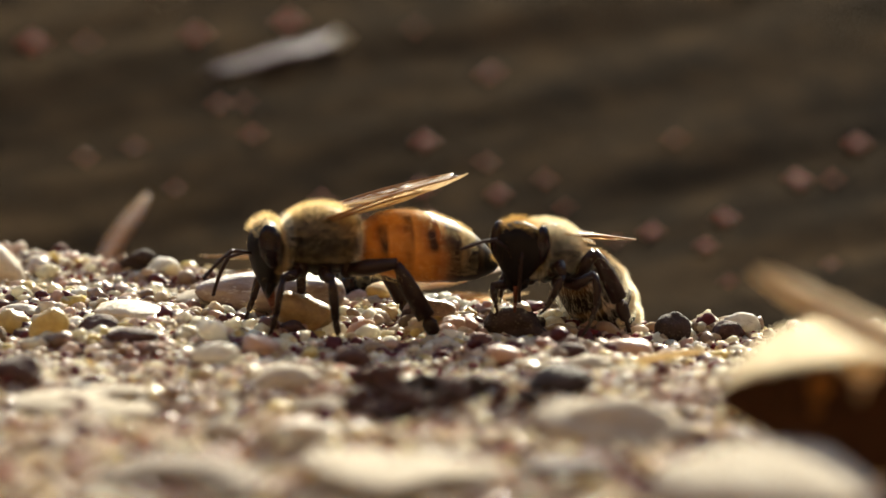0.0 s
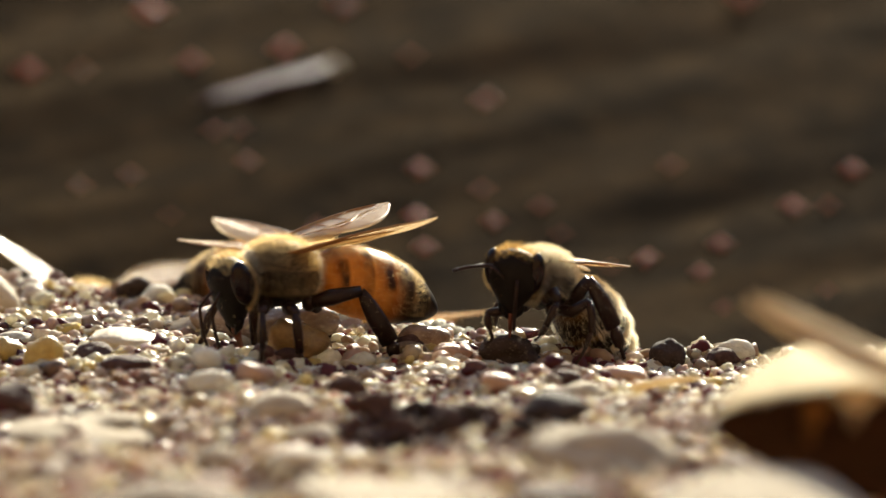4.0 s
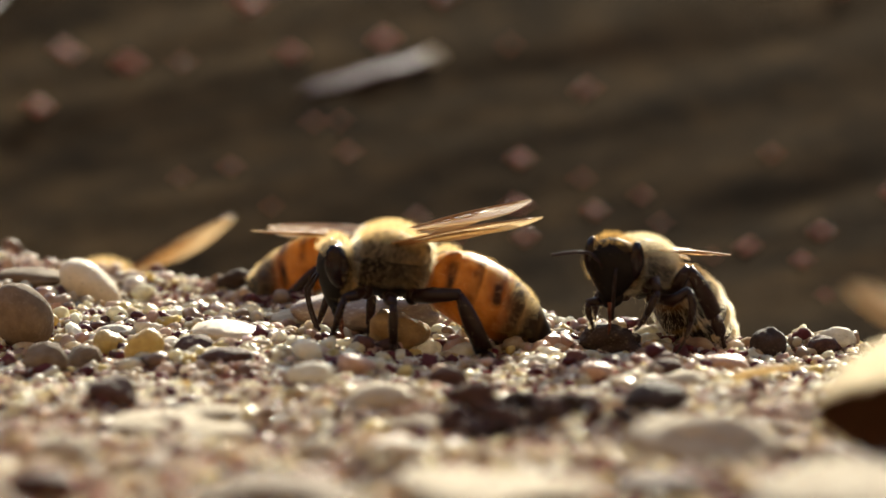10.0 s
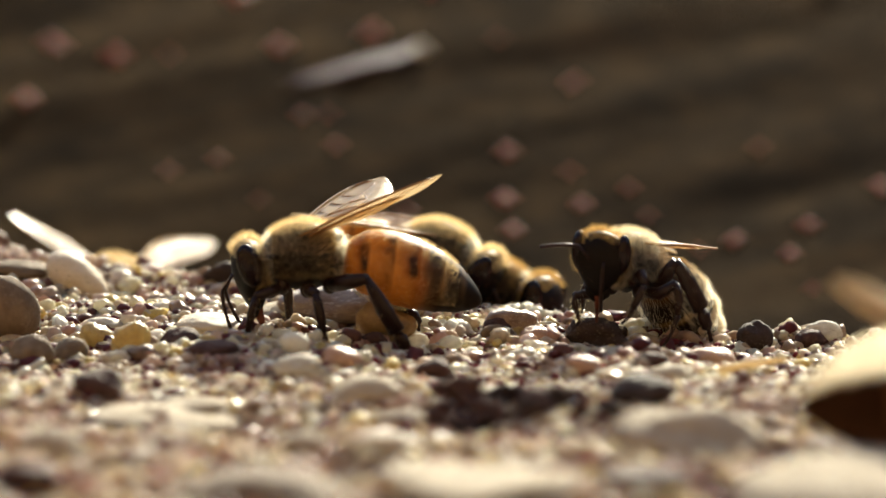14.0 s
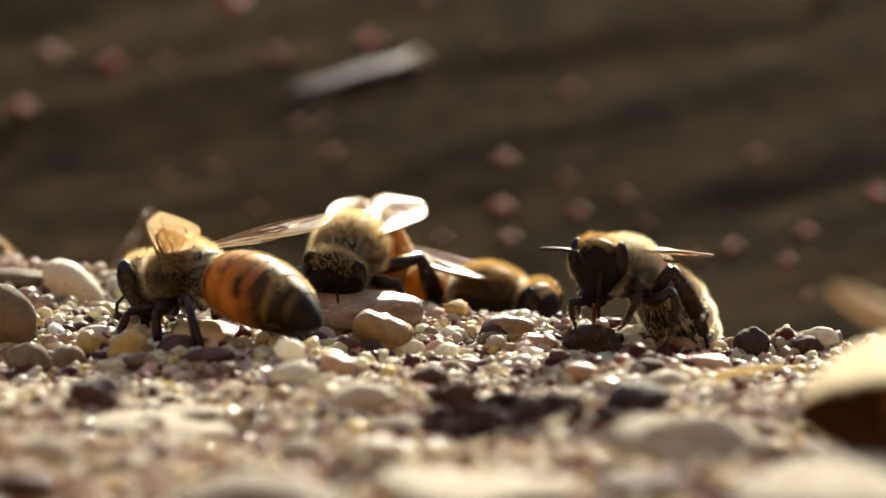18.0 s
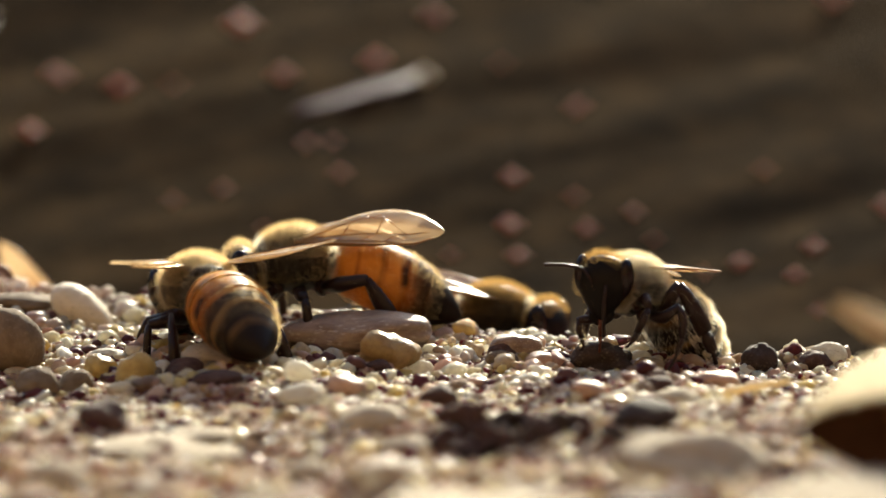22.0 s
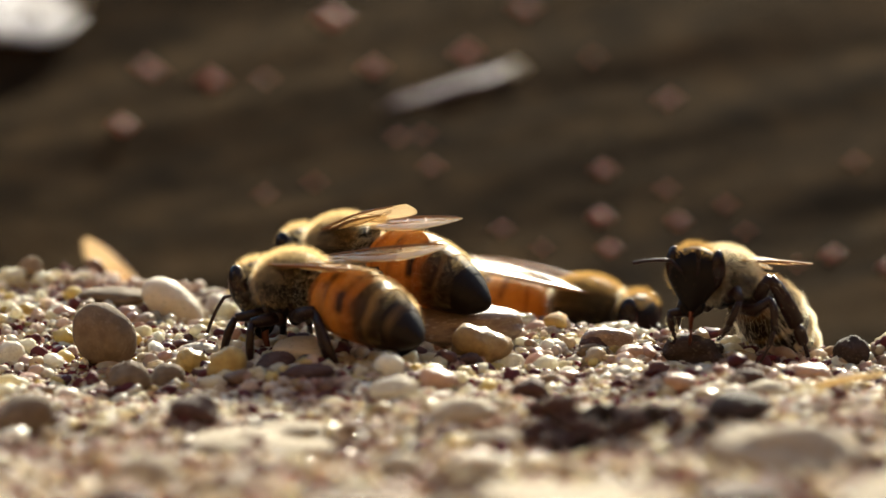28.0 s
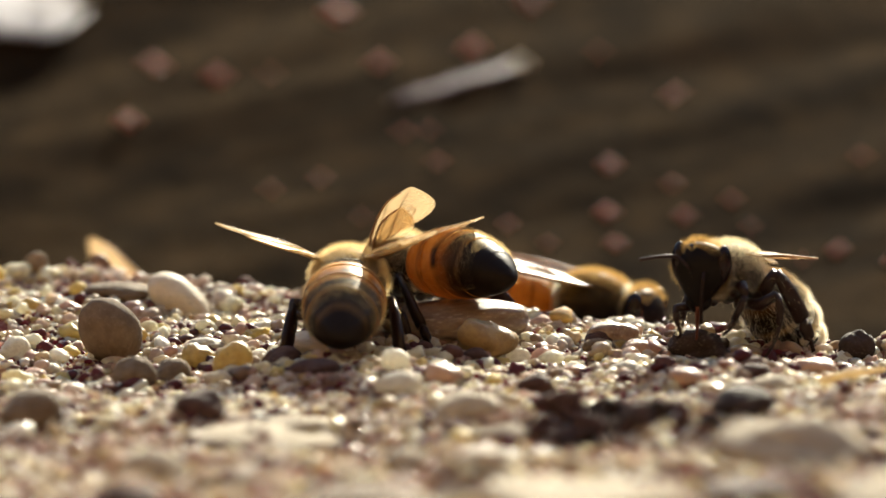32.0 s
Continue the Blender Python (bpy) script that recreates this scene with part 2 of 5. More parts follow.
BR = (0.10, 0.042, 0.014)
OR, OB, DK, TN = (0.55, 0.235, 0.044), (0.30, 0.11, 0.022), (0.014, 0.009, 0.006), (0.20, 0.125, 0.05)
REAR = [(0.53, OB), (0.58, BR), (0.62, (0.05, 0.026, 0.012)), (0.66, (0.035, 0.020, 0.010)), (0.69, TN), (0.735, (0.030, 0.018, 0.010)), (0.80, DK), (0.845, (0.09, 0.055, 0.024)), (0.88, DK), (1.0, DK)]
SP = (0.045, 0.020, 0.009)
BLACK = [(0.66, (0.03, 0.017, 0.009)), (0.685, (0.10, 0.055, 0.022)), (0.71, (0.022, 0.013, 0.008)), (0.78, DK), (1.0, DK)]
UNDER = [(0.0, OR), (0.42, OR), (0.54, OB), (0.62, BR), (0.70, DK), (1.0, DK)]
SHELL = {
    "amber": shell_material("amber banded horn", [(0.0, OB), (0.05, OR), (0.10, OB), (0.135, SP), (0.165, SP), (0.19, OR), (0.26, OB), (0.30, SP), (0.335, SP), (0.36, OR), (0.43, OB),
                                                  (0.47, SP), (0.505, SP), (0.53, OB), (0.57, OB), (0.60, DK)] + REAR[3:], 0.32, belly=UNDER, plain=[(0.0, OB), (0.1, OR), (0.46, OR)] + REAR),
    "honey": shell_material("honey banded horn", [(0.0, OR), (0.13, OR), (0.155, OB), (0.18, OR), (0.29, OR), (0.315, BR), (0.345, OB), (0.37, OR), (0.45, OR), (0.48, BR), (0.51, DK), (0.535, OB), (0.57, OB),
                                                  (0.60, DK)] + BLACK, 0.42, belly=UNDER, plain=[(0.0, OR), (0.48, OR), (0.53, OB), (0.59, BR)] + BLACK),
    "dusky": shell_material("dusky banded horn", [(0.0, DK), (0.15, (0.12, 0.06, 0.02)), (0.22, DK), (0.32, DK), (0.345, TN), (0.38, DK), (0.49, DK),
                                                  (0.51, TN), (0.55, DK), (0.65, DK), (0.67, TN), (0.71, DK), (0.83, TN), (0.86, DK), (1.0, DK)], 0.12),
}


def chitin(name, col, rough=0.35, share=0.0, tint=None, shine=0.3):
    n = Nodes(name)
    n.colour(n.mix(0.6, col, n.ramp(n.noise(3000, 4), [(0.3, (0.4, 0.4, 0.4)), (0.65, (1, 1, 1))]), "MULTIPLY"))
    n.set(Roughness=rough, Specular_IOR_Level=shine)
    n.bump(n.noise(9000, 3), 0.35, 0.00003)
    if share:
        n.through_light(share, tint or col)
    return n.mat


dark_horn = chitin("dark brown horn", (0.006, 0.004, 0.0032), 0.5, shine=0.08)
leg_horn = chitin("dark leg horn", (0.015, 0.0068, 0.0054), 0.36, 0.07, (0.28, 0.07, 0.03), 0.18)
eye_horn = chitin("dark faceted eye", (0.009, 0.004, 0.004), 0.24, shine=0.16)
tongue_horn = chitin("reddish tongue horn", (0.10, 0.030, 0.016), 0.35, 0.12, (0.3, 0.08, 0.03), 0.2)
vein_horn = chitin("amber wing vein", (0.20, 0.10, 0.035), 0.35, 0.3, (0.5, 0.28, 0.09))


def hair_material(name, a, b):
    n = Nodes(name)
    rnd = n.tree.nodes.new("ShaderNodeNewGeometry").outputs["Random Per Island"]
    col = n.ramp(rnd, [(0.0, a), (1.0, b)])
    n.colour(col)
    n.set(Roughness=0.4)
    n.through_light(0.68, col)
    return n.mat


golden_hair = hair_material("golden body hair", (0.24, 0.14, 0.05), (0.86, 0.66, 0.34))
cream_hair = hair_material("cream band hair", (0.70, 0.60, 0.40), (0.98, 0.92, 0.74))
brown_hair = hair_material("brown-gold body hair", (0.16, 0.08, 0.025), (0.52, 0.33, 0.11))
pale_hair = hair_material("pale grey-gold body hair", (0.30, 0.22, 0.12), (0.88, 0.76, 0.50))


def wing_material():
    n = Nodes("clear amber wing film")
    n.colour((0.55, 0.43, 0.27))
    n.set(Roughness=0.26, IOR=1.5, Specular_IOR_Level=0.8, Coat_Weight=0.9, Coat_Roughness=0.13)
    n.bump(n.noise(1500, 4), 0.7, 0.00010)
    clear = n.tree.nodes.new("ShaderNodeBsdfTransparent")
    clear.inputs[0].default_value = (0.96, 0.88, 0.74, 1)
    thin = n.tree.nodes.new("ShaderNodeBsdfTranslucent")
    thin.inputs[0].default_value = (0.66, 0.52, 0.34, 1)
    film = n.add("ShaderNodeMixShader", Fac=0.5)
    n.link(n.bsdf.outputs[0], film.inputs[1])
    n.link(thin.outputs[0], film.inputs[2])
    m = n.add("ShaderNodeMixShader", Fac=0.46)
    n.link(clear.outputs[0], m.inputs[1])
    n.link(film.outputs[0], m.inputs[2])
    n.link(m.outputs[0], n.out.inputs[0])
    return n.mat


wing_mat = wing_material()


# ---- shapes, in millimetres ----
def raw(verts, faces, name="mesh", mat=None, smooth=True, unit=0.001):
    me = bpy.data.meshes.new(name)
    me.from_pydata([(x * unit, y * unit, z * unit) for x, y, z in verts], [], faces)
    if mat:
        me.materials.append(mat)
    me.polygons.foreach_set("use_smooth", [smooth] * len(me.polygons))
    me.update()
    return me


def part(name, me, parent, label="", at=None):
    ob = new(name, me)
    ob.parent = parent
    if at is not None:
        ob.matrix_basis = at
    return tagged(ob, label)


def tube(points, radii, n=8, squash=1.0):
    """A swept round bar along points, closed at both ends."""
    pts = [Vector(p) for p in points]
    verts, faces = [], []
    side = None
    for i, p in enumerate(pts):
        way = (pts[min(i + 1, len(pts) - 1)] - pts[max(i - 1, 0)]).normalized()
        if side is None:
            side = way.cross(Vector((0, 0, 1)) if abs(way.z) < 0.9 else Vector((1, 0, 0))).normalized()
        side = (side - way * side.dot(way)).normalized()
        up = way.cross(side)
        for k in range(n):
            a = 2 * math.pi * k / n
            verts.append(p + side * (math.cos(a) * radii[i] * squash) + up * (math.sin(a) * radii[i]))
    for i in range(len(pts) - 1):
        for k in range(n):
            faces.append((i * n + k, i * n + (k + 1) % n, (i + 1) * n + (k + 1) % n, (i + 1) * n + k))
    faces.append(tuple(range(n - 1, -1, -1)))
    faces.append(tuple(range((len(pts) - 1) * n, len(pts) * n)))
    return [tuple(v) for v in verts], faces


def joined(*pieces):
    verts, faces = [], []
    for v, f in pieces:
        k = len(verts)
        verts += v
        faces += [tuple(i + k for i in q) for q in f]
    return verts, faces


def ball(centre, radii, seg=28, rings=18, change=None):
    """A round body; change(u, v, w) may shift a point of the unit ball."""
    verts, faces = [], []
    for i in range(rings + 1):
        th = math.pi * i / rings
        for k in range(seg):
            ph = 2 * math.pi * k / seg
            p = (math.sin(th) * math.cos(ph), math.sin(th) * math.sin(ph), math.cos(th))
            if change:
                p = change(*p)
            verts.append(tuple(c + r * q for c, r, q in zip(centre, radii, p)))
    for i in range(rings):
        for k in range(seg):
            faces.append((i * seg + k, (i + 1) * seg + k, (i + 1) * seg + (k + 1) % seg, i * seg + (k + 1) % seg))
    return verts, faces


def tufts(points, normals, length, width, lean, seed, curl=0.35):
    """Fine hairs, one sliver each, standing on a body."""
    rng = np.random.default_rng(seed)
    p, nrm = np.asarray(points, float), np.asarray(normals, float)
    k = len(p)
    way = nrm + rng.normal(0, curl, (k, 3)) + np.asarray(lean)
    way /= np.linalg.norm(way, axis=1)[:, None]
    side = np.cross(way, rng.normal(0, 1, (k, 3)))
    side /= np.linalg.norm(side, axis=1)[:, None]
    ln = length * rng.uniform(0.55, 1.15, (k, 1))
    v = np.empty((k * 3, 3))
    v[0::3], v[1::3], v[2::3] = p - side * width, p + side * width, p + way * ln
    return [tuple(q) for q in v], [(3 * i, 3 * i + 1, 3 * i + 2) for i in range(k)]


def ball_points(count, radii, centre, seed, keep=None):
    rng = np.random.default_rng(seed)
    d = rng.normal(0, 1, (count, 3))
    d /= np.linalg.norm(d, axis=1)[:, None]
    if keep:
        d = d[[keep(*q) for q in d]]
    r = np.asarray(radii)
    nrm = d / r
    nrm /= np.linalg.norm(nrm, axis=1)[:, None]
    return d * r * 0.98 + np.asarray(centre), nrm


# ---- the bees ----
ABD_S = [0.0, 0.06, 0.14, 0.25, 0.40, 0.55, 0.70, 0.82, 0.91, 0.97, 1.0]
ABD_R = [0.55, 1.15, 1.60, 1.88, 1.98, 1.88, 1.62, 1.25, 0.84, 0.46, 0.10]
ABD_LEN = 7.2
CUTS = [0.0, 0.17, 0.345, 0.515, 0.68, 0.84, 1.0]


def abd_ring(s, extra=0.0):
    r = float(np.interp(s, ABD_S, ABD_R)) + extra
    return -ABD_LEN * s, -1.15 * s * s, r * 1.02, r * 0.93


def tergite(i):
    """One horn ring of the abdomen; its rear rim overlaps the next ring."""
    a, b = CUTS[i], CUTS[i + 1]
    n, seg = 8, 32
    verts, faces = [], []
    for j in range(n + 1):
        f = j / n
        s = a + (b - a) * f + (0.012 if j == n and i < 5 else 0)
        x, z, ry, rz = abd_ring(min(s, 1.0), 0.075 * f if i < 5 else 0.05 * (1 - f))
        for k in range(seg):
            t = 2 * math.pi * k / seg
            verts.append((x, ry * math.cos(t), z + rz * math.sin(t) * (1.0 if math.sin(t) > 0 else 0.9)))
    for j in range(n):
        for k in range(seg):
            faces.append((j * seg + k, j * seg + (k + 1) % seg, (j + 1) * seg + (k + 1) % seg, (j + 1) * seg + k))
    if i == 5:
        faces.append(tuple(range(n * seg, (n + 1) * seg)))
    return verts, faces


def abdomen_hair(kind):
    rng = np.random.default_rng(41)
    pts, nrm = [], []
    for _ in range(22000 if kind == "dusky" else 15000):
        i = rng.integers(0, 6)
        s = CUTS[i] + (CUTS[i + 1] - CUTS[i]) * (rng.beta(1.0, 6.0 if kind == "dusky" else 1.5) if i > 1 else rng.random())
        if s > (0.9 if kind == "dusky" else 0.8) or (i in (1, 2) and rng.random() < 0.5):
            continue
        x, z, ry, rz = abd_ring(s, 0.03)
        t = rng.uniform(-0.5, math.pi + 0.1) if kind == "dusky" and i > 2 else rng.uniform(-0.6, math.pi + 0.6)
        if kind == "dusky" and i < 3 and rng.random() < 0.15:
            s = CUTS[3] * rng.random()
            x, z, ry, rz = abd_ring(s, 0.03)
            t = rng.uniform(math.pi, 2.25 * math.pi)
        if i < 3 and kind != "dusky" and rng.random() < 0.35:
            t = rng.uniform(math.pi + 0.6, 2 * math.pi - 0.6)
        pts.append((x, ry * math.cos(t), z + rz * math.sin(t)))
        nrm.append((0, math.cos(t), math.sin(t)))
    return tufts(pts, nrm, 0.52 if kind == "dusky" else 0.26, 0.0075 if kind == "dusky" else 0.0032, (-1.2, 0, 0), 5, 0.2)


def head_shape(u, v, w):
    low = max(0.0, -w)
    return (u * (1.0 - 0.25 * low) + 0.12 * low, v * (1.0 - 0.55 * low ** 1.1), w * (1.2 if w < 0 else 0.8))


def flagellum():
    """The beaded outer part of a feeler."""
    pts, radii = [], []
    for k in range(31):
        f = k / 3
        pts.append((1.02 + 0.155 * f, 0, 0.15 - 0.09 * f - 0.005 * f * f))
        radii.append((0.08, 0.1, 0.1)[k % 3] * (0.75 if k == 30 else 1))
    return tube(pts, radii, 8)


def wing_outline(u, hind):
    if hind:
        lead = 0.10 + 0.42 * math.sin(min(1, u * 1.1) * math.pi * 0.75)
        trail = -1.35 * math.sin(u ** 0.8 * math.pi) ** 0.8 + 0.08
    else:
        lead = 0.14 + 0.55 * math.sin(u * math.pi * 0.85) ** 0.8 * u ** 0.4
        trail = 0.05 - 2.05 * (math.sin(min(1.0, u ** 1.25) * math.pi * 0.88)) ** 0.85
    end = math.sqrt(max(0.0, 1 - max(0.0, (u - 0.74) / 0.26) ** 2.2))
    mid = (lead + trail) / 2
    return mid + (lead - mid) * end, mid + (trail - mid) * end


def wing_shape(hind, side):
    """A thin ribbed film along -x, its front edge outward."""
    length = 5.2 if hind else 7.5
    nu, nv = 26, 9
    verts, faces = [], []
    for layer in (0.012, -0.012):
        for i in range(nu + 1):
            u = 1 - (1 - i / nu) ** 1.7
            a, b = wing_outline(u, hind)
            for j in range(nv):
                f = j / (nv - 1)
                y = a + (b - a) * f
                z = 0.10 * math.sin(f * 9.0 + u * 3) * math.sin(u * math.pi) - 0.14 * f * f * u * (a - b)
                verts.append((-length * u, side * y, z + layer))
    m = (nu + 1) * nv
    for i in range(nu):
        for j in range(nv - 1):
            q = (i * nv + j, i * nv + j + 1, (i + 1) * nv + j + 1, (i + 1) * nv + j)
            faces.append(q)
            faces.append(tuple(k + m for k in reversed(q)))
    rim = [i * nv for i in range(nu + 1)] + [nu * nv + j for j in range(1, nv)] + [i * nv + nv - 1 for i in range(nu - 1, -1, -1)]
    for p, q in zip(rim, rim[1:] + rim[:1]):
        faces.append((p, q, q + m, p + m))
    return verts, faces


def wing_veins(hind, side):
    length = 5.2 if hind else 7.5

    def spot(u, f):
        a, b = wing_outline(u, hind)
        return (-length * u, side * (a + (b - a) * f), 0.10 * math.sin(f * 9.0 + u * 3) * math.sin(u * math.pi) - 0.14 * f * f * u * (a - b) + 0.01)

    runs = [[(0.0, 0.02), (0.3, 0.0), (0.6, 0.0), (0.8, 0.0), (0.93, 0.03)], [(0.02, 0.3), (0.3, 0.14), (0.55, 0.10), (0.72, 0.04)],
            [(0.02, 0.5), (0.25, 0.42), (0.5, 0.36), (0.75, 0.3), (0.9, 0.35)], [(0.05, 0.6), (0.3, 0.72), (0.5, 0.78)]]
    cross = [[(0.3, 0.14), (0.32, 0.42)], [(0.45, 0.12), (0.52, 0.36)], [(0.6, 0.09), (0.68, 0.32)], [(0.32, 0.42), (0.38, 0.74)], [(0.55, 0.36), (0.6, 0.7)], [(0.5, 0.78), (0.6, 0.7), (0.75, 0.3)]]
    pieces = []
    for run in runs + ([] if hind else cross):
        dense = []
        for (u0, f0), (u1, f1) in zip(run, run[1:]):
            dense += [spot(u0 + (u1 - u0) * k / 5, f0 + (f1 - f0) * k / 5) for k in range(5)]
        dense.append(spot(*run[-1]))
        r0 = 0.075 if run is runs[0] else 0.038
        pieces.append(tube(dense, [r0 * (1 - 0.5 * k / len(dense)) for k in range(len(dense))], 5))
    return joined(*pieces)


LEGS = {
    "front": ((1.1, 0.8, -1.25), [(0, 0, 0), (0.5, 0.5, -0.15), (1.15, 1.15, -0.25)], [(1.15, 1.15, -0.25), (1.35, 1.5, -1.0), (1.5, 1.7, -1.9)], [(1.5, 1.7, -1.9), (1.7, 1.8, -2.6), (1.85, 1.9, -3.15), (2.2, 2.0, -3.35)], 0.27),
    "middle": ((-0.05, 1.05, -1.4), [(0, 0, 0), (0.1, 0.7, 0.05), (0.15, 1.6, 0.1)], [(0.15, 1.6, 0.1), (0.05, 1.9, -0.8), (-0.05, 2.1, -1.75)], [(-0.05, 2.1, -1.75), (-0.2, 2.25, -2.5), (-0.35, 2.35, -3.1), (-0.65, 2.45, -3.3)], 0.30),
    "hind": ((-1.15, 1.05, -1.25), [(0, 0, 0), (-0.9, 0.6, 0.35), (-2.2, 1.2, 0.75)], [(-2.2, 1.2, 0.75), (-3.0, 1.55, -0.6), (-3.75, 1.85, -1.75)], [(-3.75, 1.85, -1.75), (-4.2, 2.0, -2.6), (-4.45, 2.1, -3.2), (-4.8, 2.2, -3.45)], 0.36),
}


def flip(shape, side):
    v, f = shape
    return ([(x, y * side, z) for x, y, z in v], [tuple(reversed(q)) if side < 0 else q for q in f])


def leg_shapes(which, side, limb=None):
    """Femur, tibia, tarsus and hair of a leg; limb: a leg in a pose of its own, not mirrored."""
    _, femur, tibia, tarsus, r = limb or LEGS[which]
    if limb:
        side = 1
    hind = which == "hind"
    fem = joined(ball((0, 0, 0), (0.36, 0.36, 0.44), 12, 8), tube(femur, [r * 0.9, r * 1.15, r * 0.75], 10))
    tib = tube([tibia[0], tuple(0.5 * (p + q) for p, q in zip(tibia[0], tibia[1])), tibia[1], tibia[2]],
               [r * 0.6, r * (1.1 if hind else 0.8), r * (1.35 if hind else 0.85), r * (1.35 if hind else 0.7)], 10, 0.55 if hind else 0.8)
    t = [Vector(p) for p in tarsus]
    run = [t[0], t[0].lerp(t[1], 0.3), t[0].lerp(t[1], 0.85), t[1]]
    rad = [r * 0.5, r * (1.1 if hind else 0.62), r * (0.95 if hind else 0.55), r * 0.28]
    for k in range(3):
        p, q = t[1].lerp(t[2], k / 3), t[1].lerp(t[2], (k + 1) / 3)
        run += [p.lerp(q, 0.6), q]
        rad += [r * 0.42, r * 0.27]
    run += [t[2].lerp(t[3], 0.6), t[3]]
    rad += [r * 0.32, r * 0.12]
    tars = tube(run, rad, 10, 0.6)
    hp, hn = [], []
    rng = np.random.default_rng(8)
    for run, rad, cnt in ((femur, r, 60), (tibia, r * (1.2 if hind else 0.8), 90), (tarsus[:2], r * 0.7, 60)):
        for _ in range(cnt):
            k = rng.integers(0, len(run) - 1)
            a, b, f = Vector(run[k]), Vector(run[k + 1]), rng.random()
            d = Vector(rng.normal(0, 1, 3))
            d = (d - (b - a).normalized() * d.dot((b - a).normalized())).normalized()
            hp.append(tuple(a.lerp(b, f) + d * rad * 0.6))
            hn.append(tuple(d))
    hair = tufts(hp, hn, 0.36, 0.006, (0, 0, -0.5), 12, 0.3)
    return [flip(s, side) for s in (fem, tib, tars, hair)]


MESHES = {}
BM = 1.12 * MM  # these workers are about 13 mm long


def shared(key, make, mat):
    key_full = (key, mat.name, BM)
    if key_full not in MESHES:
        MESHES[key_full] = raw(*make(), key.split("/")[0], mat, unit=BM)
    return MESHES[key_full]


def make_bee(label, shell, hair, wings, legs, droop, head, feelers, rise=0.0, stance=None):
    """A worker bee. wings: spread, lift, twist for left and right; legs: turns about z and x for the six legs;
    droop: the abdomen's lift; head: its nod and turn."""
    bee = tagged(new("honey_bee"), label, "bee", "bees on the bank")
    got = {"bee": bee}
    # thorax
    thorax = part("thorax", shared("thorax", lambda: ball((0, 0, 0), (2.15, 1.85, 1.8), 28, 18, lambda u, v, w: (u, v, w * (1.0 if w > 0 else 0.85))), dark_horn), bee)
    part("thorax_hair", shared("thorax_hair", lambda: tufts(*ball_points(46000, (2.12, 1.82, 1.75), (0, 0, 0), 3, lambda u, v, w: -0.66 < u < 0.74 and (w > 0.2 or w > -0.45 and math.sin(u * 91 + v * 57 + w * 133) > 0.45)), 0.5, 0.0036, (-0.3, 0, 0.1), 4, 0.36), hair), thorax, "dense standing fur")["kind"] = "stuff"
    wide = 0.24 if shell == "dusky" else 0.0
    part("collar_hair", shared(f"collar_hair/{wide}", lambda: tufts(*ball_points(16000, (2.12, 1.82, 1.75), (0, 0, 0), 13, lambda u, v, w: (u > 0.72 - wide or u < -0.64 + wide) and w > -0.75), 0.5, 0.0055, (-0.2, 0, 0.1), 14, 0.34), cream_hair), thorax, "pale fur collars before and behind")["kind"] = "stuff"
    part("scutellum", shared("scutellum", lambda: ball((-1.42, 0, 0.98), (0.5, 0.95, 0.38), 16, 10), dark_horn), thorax)
    # abdomen
    waist = pose(-1.75 * BM, 0, -0.15 * BM, 0, droop, 0)
    abdomen = part("abdomen", shared("abdomen", lambda: tube([(0.5, 0, 0), (0.1, 0, 0.02), (-0.35, 0, 0.0)], [0.35, 0.45, 0.62], 16), dark_horn), bee, at=waist)
    got["abdomen"] = abdomen
    for i in range(6):
        part("tergite", shared(f"tergite/{i}", lambda: tergite(i), SHELL[shell]), abdomen)
    part("abdomen_hair", shared(f"abdomen_hair/{shell}", lambda: abdomen_hair(shell), cream_hair if shell == "dusky" else hair), abdomen, "short hair in pale bands")["kind"] = "stuff"
    # head
    neck = pose(1.75 * BM, 0, (0.15 + rise) * BM, 0, head[0], head[1])
    hd = part("head", shared("head", lambda: ball((0.95, 0, -0.4), (0.95, 1.6, 1.8), 28, 20, head_shape), dark_horn), bee, at=neck)
    got["head"] = hd
    for s in (1, -1):
        part("eye", shared(f"eye/{s}", lambda: ball((1.0, s * 1.22, -0.12), (0.62, 0.46, 1.12), 20, 14, lambda u, v, w: (u + 0.12 * w, v - s * 0.22 * max(0, -w), w)), eye_horn), hd, "large dark glossy compound eye")
        part("mandible", shared(f"mandible/{s}", lambda: tube([(1.05, s * 0.55, -1.95), (1.15, s * 0.45, -2.35), (1.2, s * 0.12, -2.75)], [0.24, 0.22, 0.08], 8), dark_horn), hd)
        fa = feelers[0 if s > 0 else 1]
        feel = part("antenna", shared("antenna", lambda: tube([(0, 0, 0), (0.3, 0, 0.05), (1.05, 0, 0.15)], [0.085, 0.07, 0.09], 8), leg_horn), hd,
                    at=pose(1.8 * BM, s * 0.36 * BM, -0.45 * BM, 0, fa[0], fa[1] * s))
        got["antenna_l" if s > 0 else "antenna_r"] = feel
        part("flagellum", shared("flagellum", flagellum, leg_horn), feel)
    part("proboscis", shared("proboscis", lambda: joined(tube([(1.0, 0, -1.9), (1.05, 0, -2.7), (0.95, 0, -3.4)], [0.34, 0.24, 0.14], 10, 0.7), tube([(0.95, 0, -3.35), (0.9, 0, -3.9), (0.95, 0, -4.3)], [0.10, 0.08, 0.06], 8)), tongue_horn), hd, "reddish brown tongue reaching to the wet gravel")
